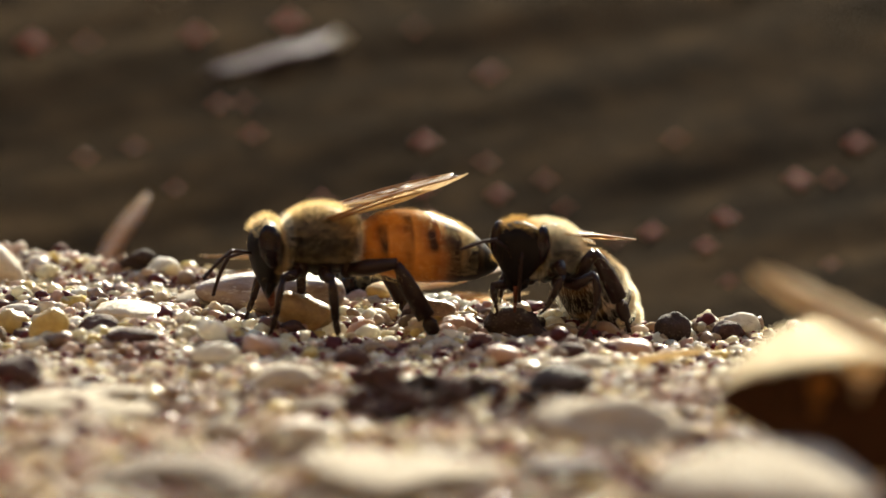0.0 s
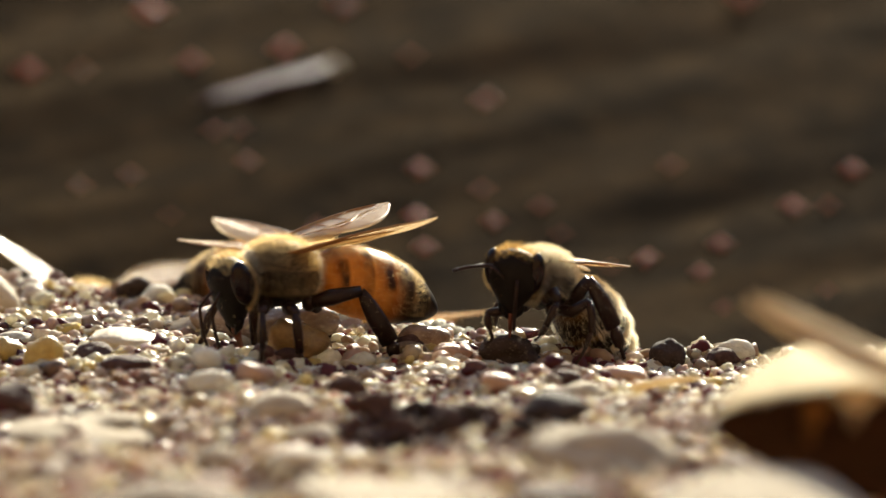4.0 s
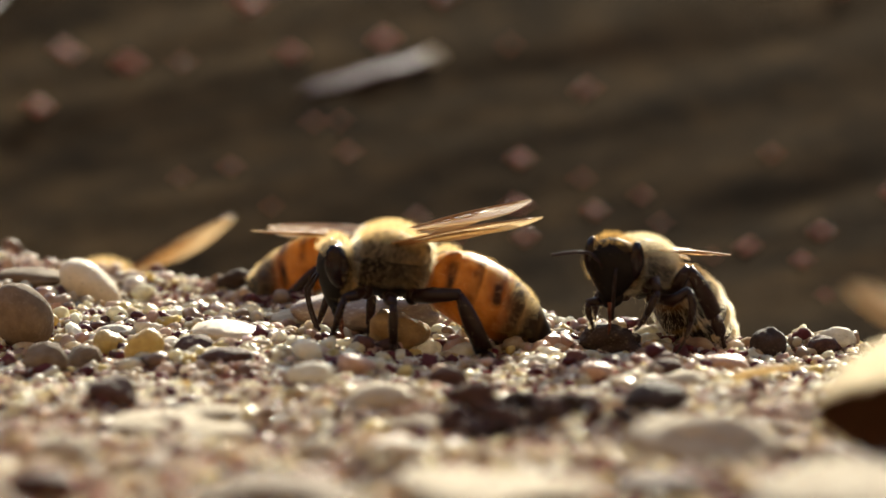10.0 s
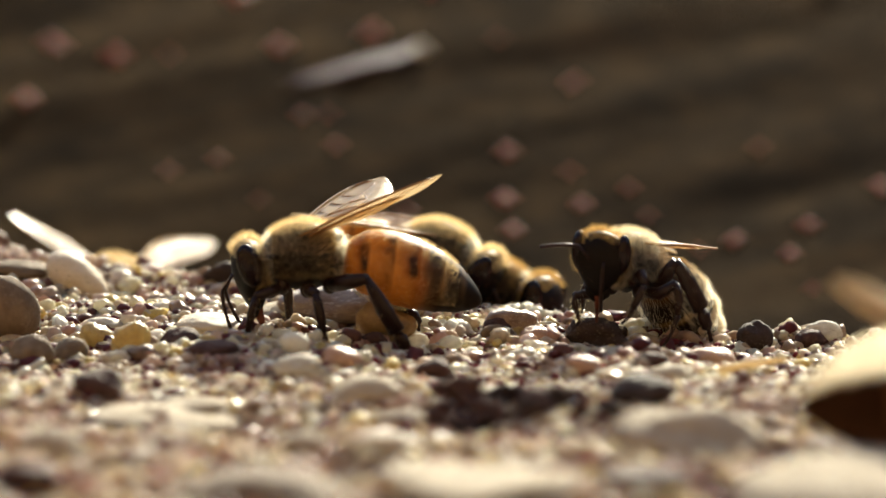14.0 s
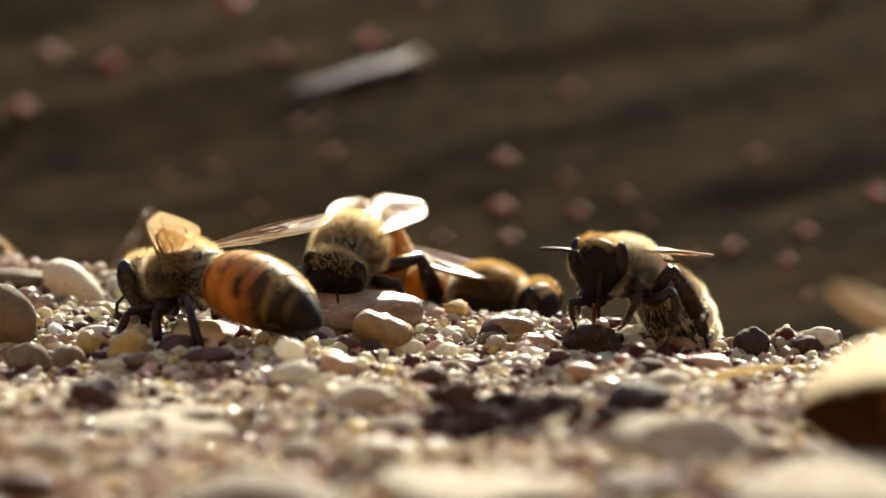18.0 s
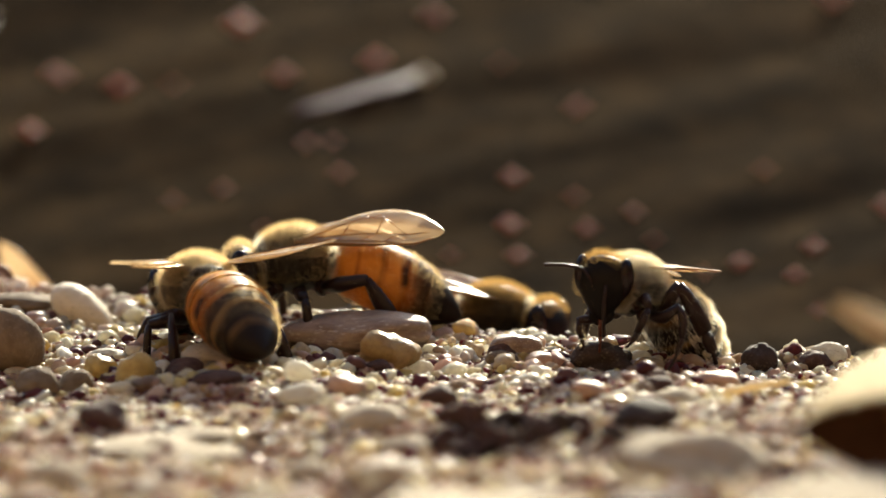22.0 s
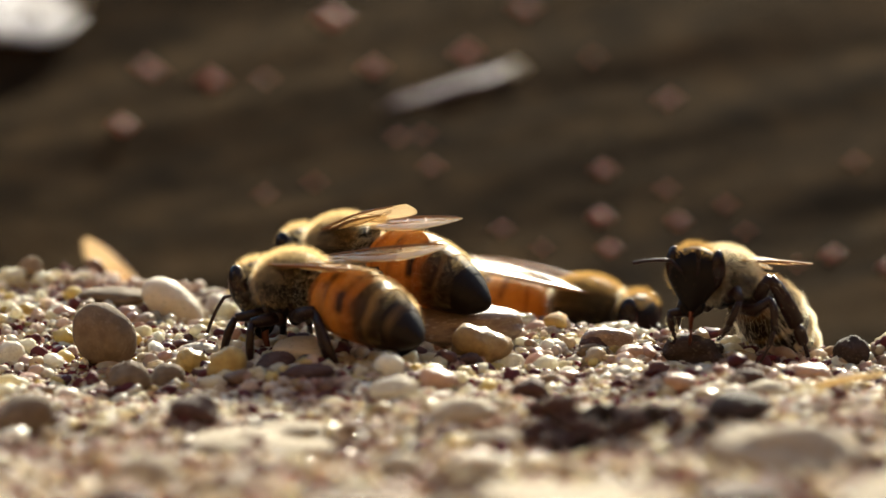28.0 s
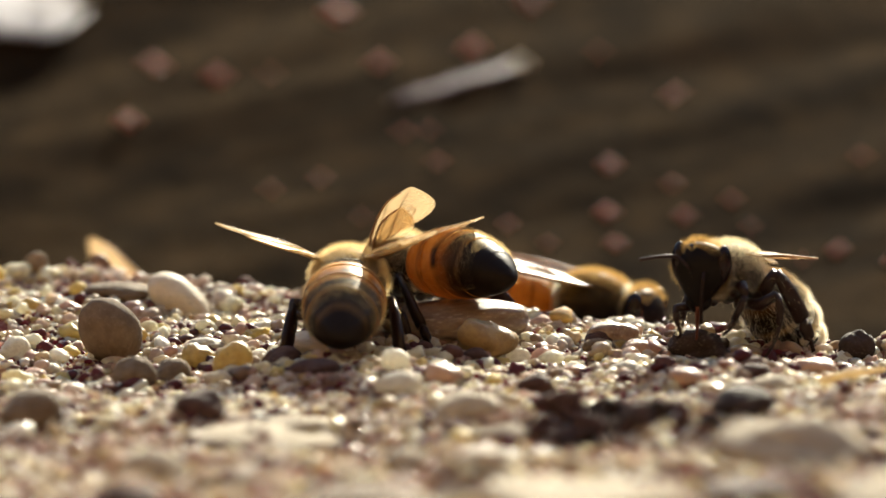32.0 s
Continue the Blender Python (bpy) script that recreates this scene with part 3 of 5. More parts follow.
    part("head_hair", shared("head_hair", lambda: joined(tufts(*ball_points(5200, (0.95, 1.55, 1.5), (0.93, 0, -0.3), 6, lambda u, v, w: (w > 0.45 and u < 0.75) or (w > -0.9 and u < -0.05)), 0.42, 0.007, (0.1, 0, 0.15), 7, 0.38), tufts(*ball_points(160, (0.96, 1.5, 1.7), (0.95, 0, -0.4), 16, lambda u, v, w: u > 0.3 and abs(v) < 0.75 and w > -0.8), 0.22, 0.006, (0.2, 0, -0.3), 17, 0.3)), brown_hair if shell == "dusky" else hair), hd, "short fur round the face")["kind"] = "stuff"
    # wings
    for s in (1, -1):
        sp, lift, twist, gap = wings[0 if s > 0 else 1]
        for hind in (0, 1):
            nm = "hind_wing" if hind else "fore_wing"
            w = part(nm, shared(f"{nm}/{s}", lambda: wing_shape(hind, s), wing_mat), bee, "clear amber veined wing",
                     wing_pose(s, sp, lift, twist, gap, hind))
            part("wing_vein", shared(f"wing_vein/{hind}{s}", lambda: wing_veins(hind, s), vein_horn), w)
            got[f"wing_{'l' if s > 0 else 'r'}{hind}"] = w
    # legs
    for s in (1, -1):
        for i, which in enumerate(("front", "middle", "hind")):
            at = LEGS[which][0]
            rz, rx, ry = legs[(0 if s > 0 else 3) + i]
            shapes = {}
            limb = (stance or {}).get((which, s))
            own = "own" if limb else ""

            def shape(k):
                if not shapes:
                    shapes.update(enumerate(leg_shapes(which, s, limb)))
                return shapes[k]
            leg = part("leg", shared(f"leg/{which}{s}{own}", lambda: shape(0), leg_horn), bee, at=pose(*[v * BM for v in limb[0]]) if limb else leg_pose(which, s, rz, rx, ry))
            part("tibia", shared(f"tibia/{which}{s}{own}", lambda: shape(1), leg_horn), leg)
            part("tarsus", shared(f"tarsus/{which}{s}{own}", lambda: shape(2), leg_horn), leg)
            part("leg_hair", shared(f"leg_hair/{which}{s}{own}", lambda: shape(3), hair), leg)["kind"] = "stuff"
            got[f"leg_{which}_{'l' if s > 0 else 'r'}"] = leg
    return got


def wing_pose(s, spread, lift, twist, gap, hind):
    return pose((0.25 - 0.40 * hind) * BM, s * 1.35 * BM, (1.25 - 0.04 * hind) * BM, s * twist, lift - (0.6 if hind else 0), -s * (spread - (gap if hind else 0)))


def leg_pose(which, s, rz=0, rx=0, ry=0):
    x, y, z = LEGS[which][0]
    return pose(x * BM, s * y * BM, z * BM, s * rx, ry, s * rz)


def wings(got, rows):
    """Keys all four wings: seconds, then spread, lift and twist for left and right."""
    for key, s, which in (("l", 1, 1), ("r", -1, 2)):
        for hind in (0, 1):
            walk(got[f"wing_{key}{hind}"], [(row[0], wing_pose(s, *row[which], 2, hind)) for row in rows])


def legs_walk(got, spans):
    """Keys the legs: three and three in turn while the bee walks, with small shifts at rest."""
    for k, which in enumerate(("front", "middle", "hind")):
        for key, s in (("l", 1), ("r", -1)):
            rest = STAND[(0 if s > 0 else 3) + k]
            rows = []
            for i in range(81):
                t = 0.4 * i
                moving = any(a <= t <= b for a, b in spans)
                swing = (13 if moving else 0.8) * (1 if (i + k + (s > 0)) % 2 else -1) * (0 if i in (0, 80) else 1)
                rows.append((t, leg_pose(which, s, rest[0] + swing, rest[1] + (abs(swing) * 0.35 if swing > 0 else 0), rest[2])))
            walk(got[f"leg_{which}_{key}"], rows)


def feel(ob, s, rows):
    """Keys a feeler: seconds, dip and swing."""
    x, y, z = ob.matrix_basis.translation
    walk(ob, [(t, pose(x, y, z, 0, a, s * b)) for t, a, b in rows])


def nod(ob, rows):
    """Keys a part's lift about its joint: seconds and degrees."""
    x, y, z = ob.matrix_basis.translation
    walk(ob, [(row[0], pose(x, y, z, 0, row[1], row[2] if len(row) > 2 else 0)) for row in rows])


# ---- the ground: a gravel bank whose crest falls away to dark wet mud ----
def crest(x):
    return float(np.interp(x, [-60, -26, -18, -10, -4, 3, 9, 15, 26, 60], [22, 19, 17, 13, 10, 6.5, 3.5, 1.5, 0.5, -3]))


def ground_z(x, y):
    """Height of the ground in millimetres."""
    c = crest(max(-60.0, min(60.0, x)))
    d = y - c
    bank = 0.8 * noise.noise(Vector((x / 9, y / 9, 0.3))) + 0.5 * noise.noise(Vector((x / 3, y / 3, 4.1)))
    near = max(0.0, min(1.0, (-y - 18) / 14))
    bank += near * (0.8 * noise.noise(Vector((x / 4.2, y / 6.5, 9.3))) + 0.35 * noise.noise(Vector((x / 1.9, y / 2.6, 1.7))))
    bank += (0.54 - 0.75 * math.exp(-((x - 4.2) / 3.2) ** 2)) * math.exp(-((d + 2.5) / 3.5) ** 2)
    left = max(0.0, min(1.0, (-x - 6) / 22))
    bank += 1.5 * left * max(0.0, min(1.0, (y + 6) / 16))
    bank -= 1.1 * max(0.0, min(1.0, (x - 12) / 6)) * max(0.0, min(1.0, (y + 14) / 10))
    bank -= 0.0016 * max(0.0, -y - 20) ** 2 * (1 if y > -90 else 0) * 0.2
    if d <= 0:
        return bank
    f = min(1.0, d / 30)
    fall = 1 - (1 - f) ** 1.7
    rise = 0.30 * max(0.0, min(y, 150.0) - 36)
    along, over = 0.88 * x + 0.47 * y, 0.88 * y - 0.47 * x
    mud = 1.4 * noise.noise(Vector((over / 11, along / 60, 7.7))) + 0.5 * noise.noise(Vector((over / 4, along / 20, 2.2)))
    far = max(0.0, 1 - max(0.0, y - 500) / 1500)
    return bank * (1 - f) - 10 * fall + rise + mud * f * far


def spaced(stops):
    out = []
    for (a, b, step) in stops:
        k = max(1, round((b - a) / step))
        out += [a + (b - a) * i / k for i in range(k)]
    return out + [stops[-1][1]]


def make_ground():
    xs = spaced([(-200000, -20000, 90000), (-20000, -2000, 6000), (-2000, -300, 340), (-300, -60, 12), (-60, -34, 2), (-34, 34, 0.7), (34, 60, 2), (60, 300, 12), (300, 2000, 340), (2000, 20000, 6000), (20000, 200000, 90000)])
    ys = spaced([(-200000, -20000, 90000), (-20000, -2000, 6000), (-2000, -400, 320), (-400, -70, 15), (-70, 25, 0.7), (25, 100, 1.5), (100, 420, 2.5), (420, 900, 12), (900, 3000, 300), (3000, 20000, 6000), (20000, 200000, 90000)])
    verts = [(x, y, ground_z(x, y)) for y in ys for x in xs]
    n = len(xs)
    faces = [(j * n + i, j * n + i + 1, (j + 1) * n + i + 1, (j + 1) * n + i) for j in range(len(ys) - 1) for i in range(n - 1)]
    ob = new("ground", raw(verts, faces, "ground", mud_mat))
    return tagged(ob, "wet sandy gravel bank falling to dark mud", "ground", kind="structure")


ground = make_ground()


def make_light_ring():
    """Unseen, added: low dark sky screen across the mud, higher warm reflector behind eye."""
    n = Nodes("sky screen and warm fill")
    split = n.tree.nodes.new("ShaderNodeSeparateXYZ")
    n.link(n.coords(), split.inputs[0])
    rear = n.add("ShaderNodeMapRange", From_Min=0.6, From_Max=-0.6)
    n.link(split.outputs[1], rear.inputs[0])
    # thicket colours under the sun; sunlit dry-grass colours behind bounce warm fill
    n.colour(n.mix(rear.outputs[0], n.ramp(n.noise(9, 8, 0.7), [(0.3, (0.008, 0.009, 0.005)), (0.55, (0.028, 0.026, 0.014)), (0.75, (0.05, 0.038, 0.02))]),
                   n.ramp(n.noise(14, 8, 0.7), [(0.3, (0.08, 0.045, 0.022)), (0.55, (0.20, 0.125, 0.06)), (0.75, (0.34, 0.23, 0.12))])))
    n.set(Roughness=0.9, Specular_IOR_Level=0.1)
    verts, faces = [], []
    seg, rows = 144, 12
    for i in range(seg):
        a = 2 * math.pi * i / seg
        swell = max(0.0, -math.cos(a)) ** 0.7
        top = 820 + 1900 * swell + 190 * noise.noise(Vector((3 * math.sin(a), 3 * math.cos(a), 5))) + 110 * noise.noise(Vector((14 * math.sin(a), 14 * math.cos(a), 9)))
        for j in range(rows + 1):
            f = j / rows
            r = 2600 + 600 * f + 90 * noise.noise(Vector((12 * math.sin(a), 12 * math.cos(a), j * 0.8)))
            verts.append((r * math.sin(a), r * math.cos(a), -40 + (top + 40) * f))
    for i in range(seg):
        for j in range(rows):
            k, q = i * (rows + 1) + j, (i + 1) % seg * (rows + 1) + j
            faces.append((k, k + 1, q + 1, q))
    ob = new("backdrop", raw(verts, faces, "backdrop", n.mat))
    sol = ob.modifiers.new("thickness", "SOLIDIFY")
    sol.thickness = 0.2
    tagged(ob, "unseen thicket and dry-grass ring added to screen and warm the light", "backdrop", kind="structure")


make_light_ring()


def icosphere(level):
    bm = bmesh.new()
    bmesh.ops.create_icosphere(bm, subdivisions=level, radius=1.0)
    v = np.array([p.co[:] for p in bm.verts])
    f = np.array([[q.index for q in p.verts] for p in bm.faces])
    bm.free()
    return v, f


ICO1, ICO2, ICO3 = icosphere(1), icosphere(2), icosphere(4)


def scatter(name, label, plots, ball_kind, mat, seed, lift):
    """Many small grains on the bank as one mesh; plots: x0, x1, y0, y1, count, least and largest radius."""
    rng = np.random.default_rng(seed)
    v0, f0 = ball_kind
    want = []
    for x0, x1, y0, y1, count, lo, hi in plots:
        xs, ys = rng.uniform(x0, x1, count), rng.uniform(y0, y1, count)
        rs = lo + (hi - lo) * rng.beta(1.1, 3.4, count)
        want += [(x, y, r) for x, y, r in zip(xs, ys, rs) if y < crest(x) + 2.5]
    n = len(want)
    V = np.empty((n, len(v0), 3), np.float32)
    for i, (x, y, r) in enumerate(want):
        sc = r * rng.uniform((0.8, 0.75, 0.55), (1.35, 1.1, 1.0))
        w = v0 * (1 + 0.2 * np.sin(v0 @ rng.normal(0, 2.2, (3, 1)) + rng.uniform(0, 6)) + 0.1 * np.sin(v0 @ rng.normal(0, 4, (3, 1)) + rng.uniform(0, 6)))
        for d in rng.normal(0, 1, (4, 3)):
            d /= np.linalg.norm(d)
            w = w - np.maximum(0, w @ d - rng.uniform(0.55, 0.85))[:, None] * d
        a, tilt = rng.uniform(0, 6.28), rng.normal(0, 0.4)
        rot = np.array([[math.cos(a), -math.sin(a), 0], [math.sin(a), math.cos(a), 0], [0, 0, 1]]) @ np.array([[1, 0, 0], [0, math.cos(tilt), -math.sin(tilt)], [0, math.sin(tilt), math.cos(tilt)]])
        V[i] = (w * sc) @ rot.T + (x, y, ground_z(x, y) + sc[2] * rng.uniform(*lift))
    F = (np.arange(n)[:, None, None] * len(v0) + f0[None]).reshape(-1, 3)
    me = bpy.data.meshes.new(name)
    me.vertices.add(n * len(v0))
    me.vertices.foreach_set("co", (V * MM).ravel())
    me.loops.add(F.size)
    me.loops.foreach_set("vertex_index", F.ravel().astype(np.int32))
    me.polygons.add(len(F))
    me.polygons.foreach_set("loop_start", np.arange(0, F.size, 3, dtype=np.int32))
    me.polygons.foreach_set("use_smooth", np.full(len(F), len(v0) > 12))
    me.update(calc_edges=True)
    me.materials.append(mat)
    tagged(new(name, me), label, "gravel", kind="stuff")


def make_grains():
    """The sand and fine gravel that covers the bank."""
    scatter("fine_gravel", "wet mixed fine gravel covering the bank",
            [(-30, 30, -14, 6, 3000, 0.2, 0.85), (-32, 32, -34, -14, 1500, 0.2, 0.7), (-32, 32, -80, -34, 1100, 0.3, 0.9), (-34, 6, 4, 22, 1400, 0.2, 0.8)], ICO2, grain_mat, 17, (0.1, 0.75))
    scatter("coarse_sand", "wet coarse sand between the gravel",
            [(-29, 28, -16, 6, 15000, 0.11, 0.36), (-30, 30, -34, -16, 13000, 0.12, 0.38), (-32, 32, -75, -34, 15000, 0.16, 0.45), (-34, 6, 4, 22, 7500, 0.1, 0.32)], ICO1, sand_mat, 18, (0.2, 1.3))


make_grains()


def stone_mesh(seed, mat, lump=0.12, flat=0.0):
    rng = np.random.default_rng(seed)
    v, f = ICO3
    d = [Vector(rng.normal(0, 1, 3)).normalized() for _ in range(5)]
    out = []
    for p in v:
        q = Vector(p)
        k = 1.0
        for i, w in enumerate(d):
            k += lump * 0.5 * math.sin(q.dot(w) * (1.6 + i * 0.7) + i * 1.9)
        k += lump * 0.6 * noise.noise(q * 2.3 + Vector((seed, 0, 0))) + lump * 0.22 * noise.noise(q * 6.0 + Vector((0, seed, 3)))
        out.append(tuple(q * k))
    return raw(out, [tuple(int(i) for i in t) for t in f], "pebble", mat)


STONES = {}


def pebble(x, y, rx, ry, rz, kind, label, turn=0.0, tilt=0.0, sink=0.35, lump=0.12, lean=0.0, name="pebble", up=0.0):
    """A stone of half-sizes rx, ry, rz resting on the bank."""
    seed = (len(STONES) * 7) % 23
    key = (kind, seed % 5, lump)
    if key not in STONES:
        STONES[key] = stone_mesh(seed, PEB[kind], lump)
    ob = new(name, STONES[key])
    z = ground_z(x, y) + rz * (1 - sink) + up
    ob.matrix_basis = pose(x * MM, y * MM, z * MM, tilt, lean, turn) @ Matrix.Diagonal((rx, ry, rz, 1))
    return tagged(ob, label, name.split("_")[-1] if name != "pebble" else "pebble", "pebbles on the bank")


def make_gravel():
    """The coarser grains along the crest, each a piece of the ground."""
    rng = np.random.default_rng(29)
    kinds = []
    for k in range(10):
        v, f = ICO2
        w = v * (1 + 0.2 * np.sin(v @ rng.normal(0, 2.0, (3, 1)) + rng.uniform(0, 6)))
        for d in rng.normal(0, 1, (5, 3)):
            d /= np.linalg.norm(d)
            w = w - np.maximum(0, w @ d - rng.uniform(0.5, 0.8))[:, None] * d
        w *= rng.uniform((0.9, 0.75, 0.7), (1.3, 1.1, 1.05))
        kinds.append(raw([tuple(p) for p in w], [tuple(int(i) for i in t) for t in f], "grain", grain_single))
    made = 0
    while made < 300:
        x, y = rng.uniform(-26, 24), rng.uniform(-11, 13)
        if y > crest(x) + 0.5:
            continue
        r = 0.34 + 0.5 * rng.beta(1.2, 3)
        ob = part("grain", kinds[rng.integers(0, 10)], ground)
        ob.matrix_basis = pose(x * MM, y * MM, (ground_z(x, y) + r * 0.45) * MM, rng.normal(0, 14), rng.normal(0, 14), rng.uniform(0, 360)) @ Matrix.Diagonal((r, r, r, 1))
        made += 1


pebble(-20.46, 8.50, 1.95, 1.35, 1.15, "white", "smooth oval white pebble leaning on the gravel", turn=-8, lean=36, sink=0.1, lump=0.04)
pebble(-23.53, -3.00, 1.60, 1.45, 1.92, "grey", "rounded grey-brown pebble standing on the gravel", sink=0.1, lean=-24, lump=0.07)
pebble(-21.81, -10.44, 1.22, 0.97, 0.97, "grey", "small grey pebble half sunk in sand")
pebble(-19.92, -8.97, 1.10, 0.88, 0.86, "grey", "small dull grey-green pebble in sand")
pebble(-23.90, 9.92, 1.93, 1.55, 0.58, "grey", "flat grey stone near the crest")
pebble(-12.12, -3.59, 2.23, 1.78, 0.68, "white", "flat cream stone lying in wet sand", turn=10, lean=8)
pebble(-7.07, 3.73, 3.48, 1.74, 0.54, "sandy", "broad low sandy rock beyond the crest", lean=-4, lump=0.14, name='rock')
pebble(-3.56, -5.91, 0.74, 0.59, 0.55, "maroon", "dark brown translucent pebble")
pebble(-17.24, -25.02, 1.28, 1.02, 0.99, "maroon", "dark maroon pebble in the sand")
pebble(-3.93, -25.56, 1.80, 1.44, 0.81, "pale", "flat pale grey pebble in coarse sand", lean=-6)
pebble(-5.14, -14.69, 1.08, 0.86, 0.66, "pink", "pale pinkish pebble chip in wet sand", turn=20, lean=10)
pebble(-0.25, -17.26, 0.95, 0.76, 0.77, "maroon", "small dark maroon pebble in gravel")
pebble(17.40, -2.94, 0.88, 0.78, 0.92, "black", "angular black pebble at the crest", sink=0.2, lump=0.14)
pebble(14.65, -9.49, 1.28, 1.02, 0.67, "pink", "rounded beige pebble in coarse sand")
pebble(9.45, -3.50, 1.55, 1.25, 0.86, "black", "rough dark wet stone under a bee", sink=0.62, lump=0.5)
pebble(11.31, -4.67, 0.93, 0.74, 0.52, "yellow", "small buff pebble beside dark stone")
pebble(4.00, -1.60, 1.25, 1.05, 0.74, "speckled", "speckled wet pebble on the crest", lump=0.14)
pebble(3.30, -3.13, 0.87, 0.69, 0.50, "grey", "oval brown-grey pebble near the crest")
pebble(1.87, -8.99, 0.67, 0.54, 0.40, "pink", "small pink pebble in wet gravel")
pebble(4.62, -8.74, 0.79, 0.63, 0.49, "quartz", "clear wet quartz pebble in gravel")
pebble(7.66, -15.73, 0.90, 0.72, 0.54, "pink", "small orange pebble in wet gravel")
pebble(9.05, -19.76, 0.77, 0.61, 0.41, "yellow", "small yellow pebble in wet gravel")
pebble(11.42, -15.19, 0.90, 0.72, 0.54, "maroon", "small dark brown wet pebble")
pebble(12.34, -18.49, 1.13, 0.90, 0.41, "pale", "flat wet grey pebble in gravel")
pebble(20.36, -2.92, 0.81, 0.65, 0.62, "maroon", "dark red-brown pebble at the crest")
pebble(21.33, -2.13, 1.00, 0.80, 0.62, "quartz", "wet white pebble at the crest")
pebble(-16.43, -8.68, 1.00, 0.90, 1.10, "amber", "glossy amber pebble in wet sand")
pebble(-18.62, -4.92, 0.84, 0.72, 0.76, "amber", "glossy amber pebble in wet sand")
pebble(-18.34, -1.35, 1.06, 0.85, 0.41, "quartz", "wet white stone chip in sand")
pebble(-7.20, -18.95, 1.18, 0.95, 0.59, "quartz", "clear quartz chip in wet sand")
pebble(-6.04, -0.89, 0.62, 0.50, 0.56, "quartz", "milky quartz grain in wet gravel")
pebble(-1.04, -4.20, 0.68, 0.54, 0.56, "quartz", "milky quartz grain in wet gravel")
pebble(-13.87, -7.87, 1.16, 0.93, 0.73, "maroon", "dark wet pebble in coarse sand")
pebble(-11.90, -11.66, 1.39, 1.11, 0.61, "maroon", "dark wet flat pebble in sand")
pebble(-11.08, 10.86, 0.97, 0.77, 0.64, "quartz", "round wet pebble at the crest")
pebble(1.11, -10.01, 0.73, 0.58, 0.43, "tan", "small tan pebble in wet gravel")
pebble(10.30, -27.60, 1.55, 1.25, 0.70, "black", "dark flat stone sunk in sand", lump=0.24)
pebble(12.50, -40.0, 3.10, 2.60, 1.70, "sandy", "large mottled pale rock in sand", sink=0.6, lump=0.3, name='rock')
# dark pebble added as the shaded hollow in the pale rock
pebble(14.75, -36.40, 0.85, 0.75, 0.95, "maroon", "dark pebble standing in for the rock's shaded hollow")
pebble(18.65, -61.0, 4.90, 8.0, 2.05, "sandy", "large rounded pale tan rock in sand", sink=0.4, lump=0.08, up=0.6, name='rock')
pebble(-12.79, -27.44, 3.03, 3.03, 0.69, "sandy", "broad pale flat rock in sand", sink=0.55, lump=0.35, name='rock')
# grey paints the shaded front of a rock that is pale itself
pebble(-9.70, -51.34, 4.02, 4.02, 0.96, "grey", "broad pale rock coloured grey as its shaded face", sink=0.55, lump=0.35, name='rock')
pebble(0.72, -53.09, 3.99, 3.99, 0.85, "sandy", "broad pale rock sunk in sand", sink=0.55, lump=0.4, name='rock')
# lifted dark stone put in as the shadow band below the mottled rock
pebble(9.75, -53.24, 1.86, 1.49, 0.43, "maroon", "dark stone standing in for shade below the rock", lump=0.2, up=1.0)
pebble(-19.47, -49.08, 1.40, 1.20, 0.75, "maroon", "brown rock sunk in wet sand", lump=0.2, name='rock')
pebble(-18.63, -40.65, 1.66, 1.33, 1.00, "sandy", "pale tan pebble sunk in wet sand", sink=0.68)
pebble(-6.23, -37.93, 1.40, 1.12, 0.78, "sandy", "pale tan pebble sunk in wet sand", sink=0.68)
pebble(-2.57, -41.71, 1.52, 1.21, 0.72, "white", "pale pebble sunk in wet sand", sink=0.68)
pebble(-1.81, -30.41, 1.29, 1.03, 0.71, "sandy", "pale tan pebble sunk in wet sand", sink=0.68)
pebble(-3.10, -4.40, 1.30, 1.10, 1.22, "yellow", "pitted yellow pebble at the crest", sink=0.45, lump=0.36)
pebble(-4.40, 2.20, 4.10, 2.0, 1.30, "speckled", "broad speckled wet tan rock at the crest", up=0.25, lump=0.15, name='rock')
pebble(3.30, -2.30, 0.80, 0.64, 0.62, "maroon", "wet dark red pebble in gravel", lump=0.14)
pebble(5.30, -3.30, 0.85, 0.68, 0.60, "pink", "pinkish oval pebble in wet gravel")
pebble(-29.09, 17.0, 0.62, 0.55, 0.64, "tan", "small brown pebble standing on the crest", sink=0.05)
pebble(-28.88, -2.85, 0.93, 0.75, 0.81, "quartz", "wet white pebble in coarse sand")
pebble(-28.84, 6.59, 0.70, 0.56, 0.51, "amber", "small amber pebble in wet sand")
pebble(-26.33, -24.48, 1.75, 1.40, 1.17, "grey", "grey pebble sunk in wet sand")
pebble(-12.30, 12.11, 0.80, 0.70, 0.62, "black", "dark wet stone behind the crest", lump=0.28)
# sun glints on the mud, painted as pink stones; larger means brighter
pebble(-14.09, 97.65, 0.71, 0.57, 0.61, "wet", "small mud stone coloured pink as a sun glint", sink=0.7, name='mud_stone')
pebble(-22.19, 87.15, 0.58, 0.46, 0.49, "wet", "small mud stone coloured pink as a sun glint", sink=0.7, name='mud_stone')
pebble(-11.04, 87.85, 0.51, 0.41, 0.43, "wet", "small mud stone coloured pink as a sun glint", sink=0.7, name='mud_stone')
pebble(-4.69, 90.54, 0.58, 0.46, 0.49, "wet", "small mud stone coloured pink as a sun glint", sink=0.7, name='mud_stone')
pebble(-27.88, 79.41, 0.50, 0.40, 0.43, "wet", "small mud stone coloured pink as a sun glint", sink=0.7, name='mud_stone')
